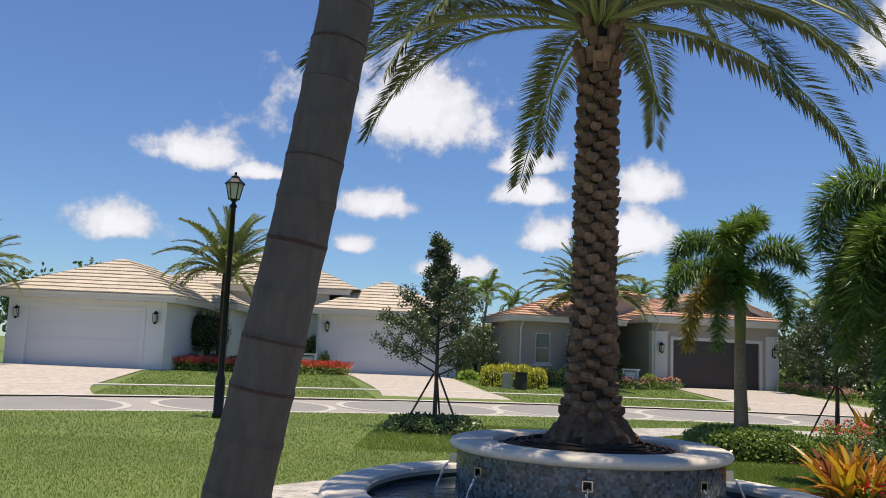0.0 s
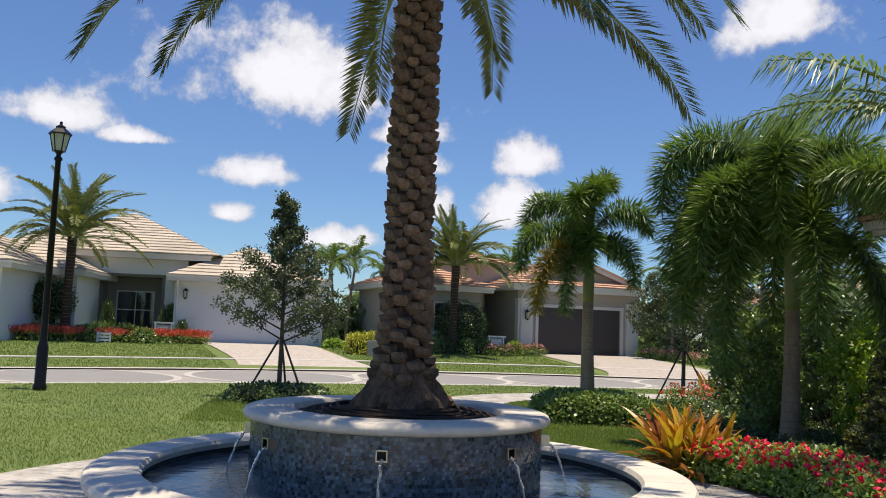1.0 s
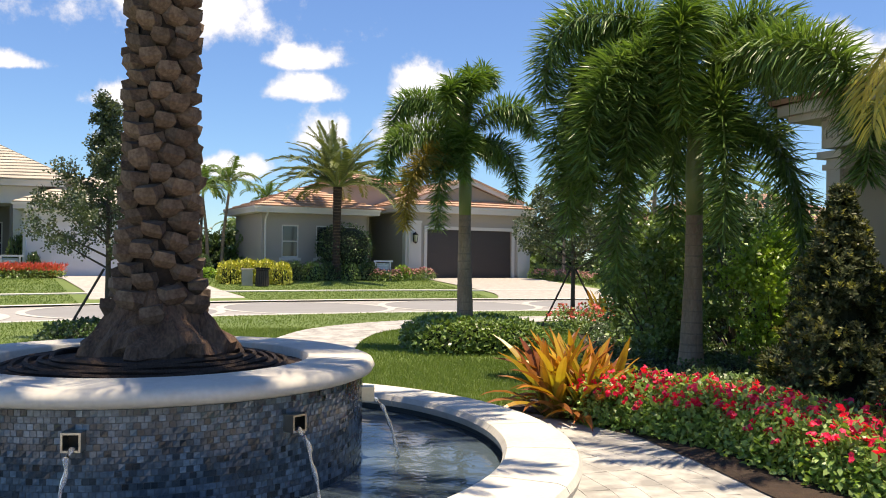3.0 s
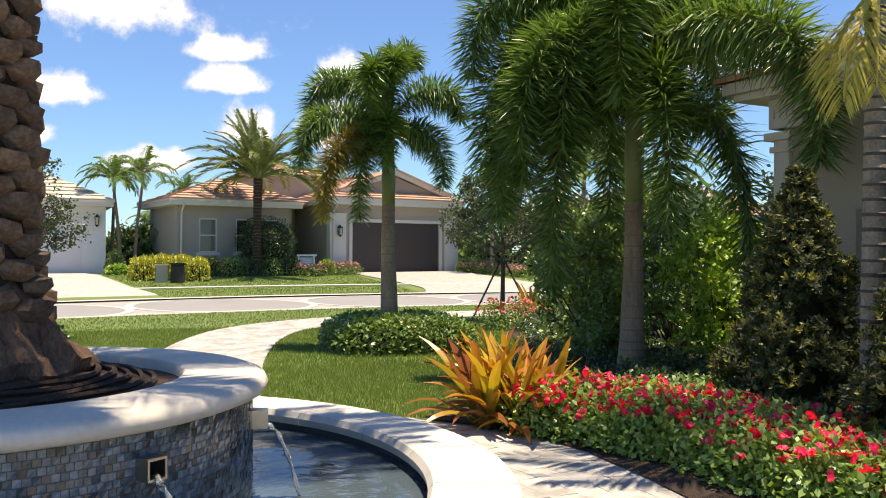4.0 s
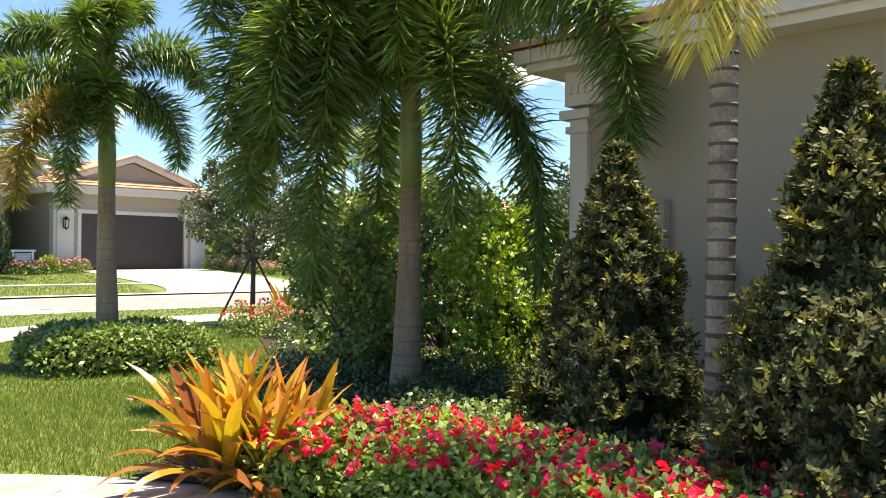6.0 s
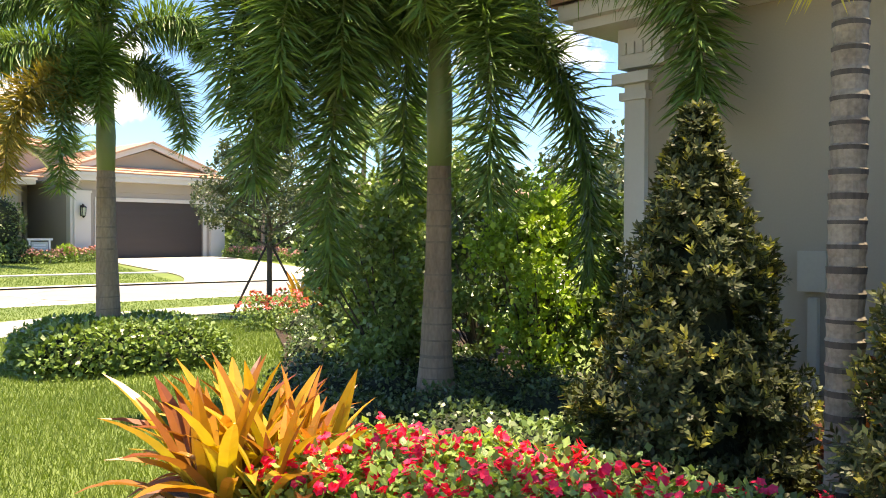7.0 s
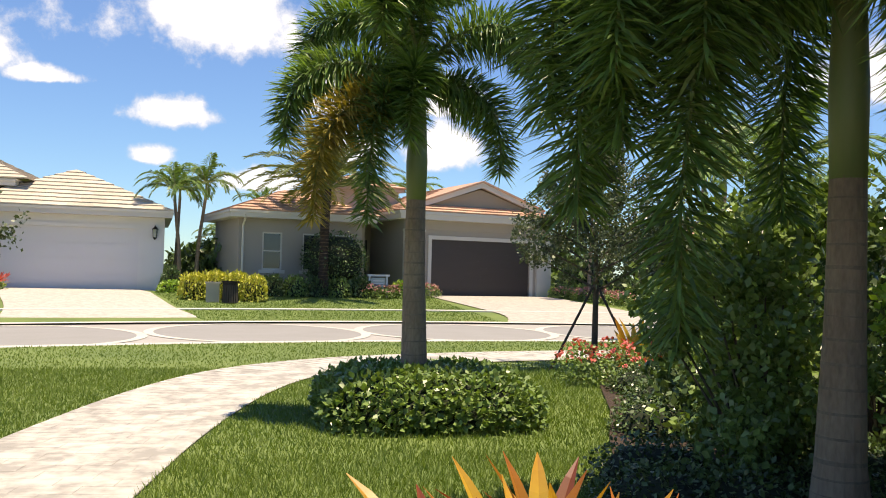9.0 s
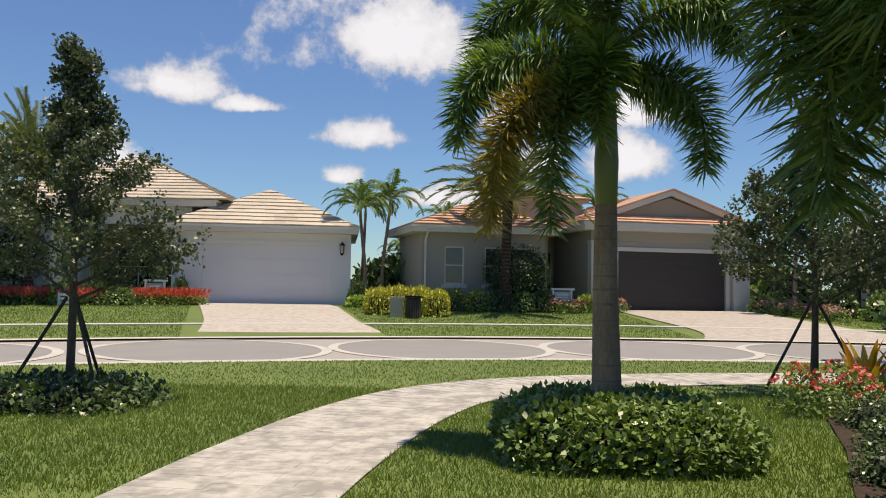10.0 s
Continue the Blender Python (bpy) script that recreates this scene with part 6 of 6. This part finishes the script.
# distant trees behind the houses
random.seed(71)
DT = []
for i in range(3):
    f = Buf()
    cs = [Vector((rnd(-1.6, 1.6), rnd(-1.2, 1.2), rnd(1.5, 4.2))) for _ in range(14)]
    for c in cs:
        for _ in range(130):
            p = c + rdir() * rnd(0.2, 0.95)
            d = rdir()
            s = rnd(0.18, 0.34)
            f.leaf(p, p + d * s, d.cross(rdir()).normalized(), s * 0.36)
    DT.append(f.mesh("crown", M_OAK if i else M_DARKL))
for i, (x, y, s) in enumerate(((-30, 62, 1.5), (-26, 70, 1.6), (4.5, 66, 0.8), (6.5, 75, 1.0), (22, 62, 1.3), (27, 56, 1.4), (33, 50, 1.5), (38, 42, 1.5), (30, 30, 1.2), (36, 33, 1.4), (21, 44, 0.9), (23.5, 42, 1.0), (26, 39, 1.0), (29, 41, 1.1), (32, 37, 1.1), (19, 47, 1.0), (28, 24.5, 1.0), (-34, 48, 1.3), (-38, 38, 1.3), (1.5, 64, 0.8))):
    t = thing("tree", "distant broadleaf tree with an uneven green crown", "tree", pose(x, y, 0.3, 0, 0, i * 67) @ Matrix.Scale(s, 4), "distant trees")
    b = Buf()
    b.tube([(0, 0, 0), (0.05, 0, 1.5), (0.3, 0.2, 3)], [0.18, 0.14, 0.05], 8)
    b.tube([(0.05, 0, 1.3), (-0.7, -0.1, 2.8)], [0.1, 0.04], 6)
    part("trunk", b, M_BARK, t)
    part("crown", DT[i % 3], None, t, kind="stuff")


# ---- lawn blades ----
def in_poly(x, y, poly):
    c = False
    j = len(poly) - 1
    for i in range(len(poly)):
        (xi, yi), (xj, yj) = poly[i], poly[j]
        if (yi > y) != (yj > y) and x < (xj - xi) * (y - yi) / (yj - yi) + xi:
            c = not c
        j = i
    return c


def lawn_here(x, y):
    if math.hypot(x - FC[0], y - FC[1]) < 4.22 or y > near_y(x) - 0.05 or in_poly(x, y, bedp):
        return False
    if y < 6.7 and -6 < x < 5.3:
        return False
    return min(abs(p.x - x) + abs(p.y - y) for p in PATHP[::2]) > 2.4 or path_dist(x, y) > 0.81


def blades(x0, x1, y0, y1, per_m2, h, w, seed):
    random.seed(seed)
    b = Buf()
    for _ in range(int((x1 - x0) * (y1 - y0) * per_m2)):
        x, y = rnd(x0, x1), rnd(y0, y1)
        if not lawn_here(x, y):
            continue
        a = rnd(0, 6.283)
        hh = h * rnd(0.55, 1.25)
        lx, ly = rnd(-0.6, 0.6) * hh, rnd(-0.6, 0.6) * hh
        ww = w * rnd(0.7, 1.3)
        cx, cy = math.cos(a) * ww, math.sin(a) * ww
        b.face([(x - cx, y - cy, 0.0), (x + cx, y + cy, 0.0), (x + lx, y + ly, hh)])
    return b


gb = blades(3.0, 9.0, 11.0, 15.0, 2600, 0.06, 0.0045, 1)
solo("grass", gb, M_BLADE, "short mown green grass blades", "grass", kind="stuff")
gb = blades(-1.5, 9.5, 15.0, 21.0, 1100, 0.055, 0.006, 2)
solo("grass", gb, M_BLADE, "short mown green grass blades", "grass", kind="stuff")
gb = blades(-9, 3.0, 8.0, 15.0, 1000, 0.032, 0.005, 3)
solo("grass", gb, M_BLADE, "short mown green grass blades", "grass", kind="stuff")
gb = blades(-12, 12.5, 15.0, 26.4, 360, 0.034, 0.008, 4)
solo("grass", gb, M_BLADE, "short mown green grass blades", "grass", kind="stuff")


def far_blades(x0, x1, depth, per_m2, seed):
    """Grass on the verges across the road, between the driveways."""
    random.seed(seed)
    b = Buf()
    drives = [[(-2.5, 30.5), (2.6, 32.4), (-0.4, 43.4), (-6.0, 43.4)], [(11.6, 33.0), (19.2, 32.8), (16.4, 44.3), (10.8, 43.0)], [(-20.9, 19.0), (-10.8, 25.9), (-12.3, 35.3), (-18.5, 35.3)]]
    for _ in range(int((x1 - x0) * depth * per_m2)):
        x, u = rnd(x0, x1), rnd(0.06, depth)
        y = far_y(x) + u
        if 2.93 < u < 3.27 or any(in_poly(x, y, d) for d in drives):
            continue
        a, hh, ww, z = rnd(0, 6.283), rnd(0.03, 0.06), rnd(0.008, 0.018), ground_z(x, y)
        cx, cy = math.cos(a) * ww, math.sin(a) * ww
        b.face([(x - cx, y - cy, z), (x + cx, y + cy, z), (x + rnd(-0.03, 0.03), y + rnd(-0.03, 0.03), z + hh)])
    return b


solo("grass", far_blades(-16, 24, 10.0, 240, 9), M_BLADE, "short green grass on the verge across the road", "grass", kind="stuff")


# ---- pavers, last ----
def paver_mesh(lx, ly):
    b = Buf()
    g, z0, z1, e = 0.0008, 0.0, 0.004, 0.002
    x, y = lx / 2 - g, ly / 2 - g
    lo = [(-x, -y, z0), (x, -y, z0), (x, y, z0), (-x, y, z0)]
    hi = [(-x + e, -y + e, z1), (x - e, -y + e, z1), (x - e, y - e, z1), (-x + e, y - e, z1)]
    b.v = lo + hi
    b.f = [(4, 5, 6, 7)] + [(j, (j + 1) % 4, 4 + (j + 1) % 4, 4 + j) for j in range(4)]
    b.m = [0] * 5
    return b


PV = paver_mesh(0.4, 0.2)
PVM = PV.mesh("paver", M_PAVER)
# Same stone with the dappled shade in its blotches, for the joined pavers.
M_PAVERJ = mat("travertine_paver_field", (0.49, 0.465, 0.43), (0.29, 0.275, 0.255), 0.8, 2.6, 9, 1.5, 0.2, 0.004, island=0.04, world=True)


def lay_plaza():
    rest = Buf()
    count = 0
    random.seed(5)
    r = 2.55
    while r < 4.12:
        n = int(2 * math.pi * r / 0.4)
        off = rnd(0, 1)
        for i in range(n):
            a = 2 * math.pi * (i + off) / n
            x, y = FC[0] + r * math.cos(a), FC[1] + r * math.sin(a)
            m = pose(x, y, 0.017 + rnd(-0.0012, 0.0012), 0, 0, math.degrees(a) + 90)
            if -0.35 < a - (2 * math.pi if a > math.pi else 0) < 0.95 and count < 300:
                o = part("paver", PVM, None, PLAZA)
                o.matrix_world = m
                count += 1
            else:
                i0 = len(rest.v)
                rest.v += [tuple(m @ Vector(v)) for v in PV.v]
                rest.f += [tuple(i0 + k for k in f) for f in PV.f]
                rest.m += PV.m
        r += 0.2
    part("paver_field", rest, M_PAVERJ, PLAZA, kind="stuff")


def lay_path():
    rest = Buf()
    count = 0
    random.seed(6)
    s, seg = 0.0, 0
    pts = PATHP
    total = [0.0]
    for i in range(len(pts) - 1):
        total.append(total[-1] + (pts[i + 1] - pts[i]).length)
    row = 0
    while s < total[-1] - 0.3:
        while total[seg + 1] < s:
            seg += 1
        f = (s - total[seg]) / (total[seg + 1] - total[seg])
        p = pts[seg].lerp(pts[seg + 1], f)
        d = (pts[seg + 1] - pts[seg]).normalized()
        side = Vector((-d.y, d.x, 0))
        ang = math.degrees(math.atan2(d.y, d.x)) + 90
        for k in range(-2, 3):
            u = (k + (0.5 if row % 2 else 0)) * 0.4
            if abs(u) > 0.66 and row % 2:
                continue
            half = abs(u) > 0.66
            u = math.copysign(0.7, u) if half else u
            q = p + side * u
            if math.hypot(q.x - FC[0], q.y - FC[1]) < 4.2:
                continue
            m = pose(q.x, q.y, 0.015 + rnd(-0.0007, 0.0007), 0, 0, ang) @ Matrix.Diagonal((0.5 if half else 1, 1, 1, 1))
            if q.y < 23 and count < 300:
                o = part("paver", PVM, None, PATH_OB)
                o.matrix_world = m
                count += 1
            else:
                i0 = len(rest.v)
                rest.v += [tuple(m @ Vector(v)) for v in PV.v]
                rest.f += [tuple(i0 + e for e in f2) for f2 in PV.f]
                rest.m += PV.m
        s += 0.2
        row += 1
    part("paver_field", rest, M_PAVERJ, PATH_OB, kind="stuff")


lay_plaza()
lay_path()
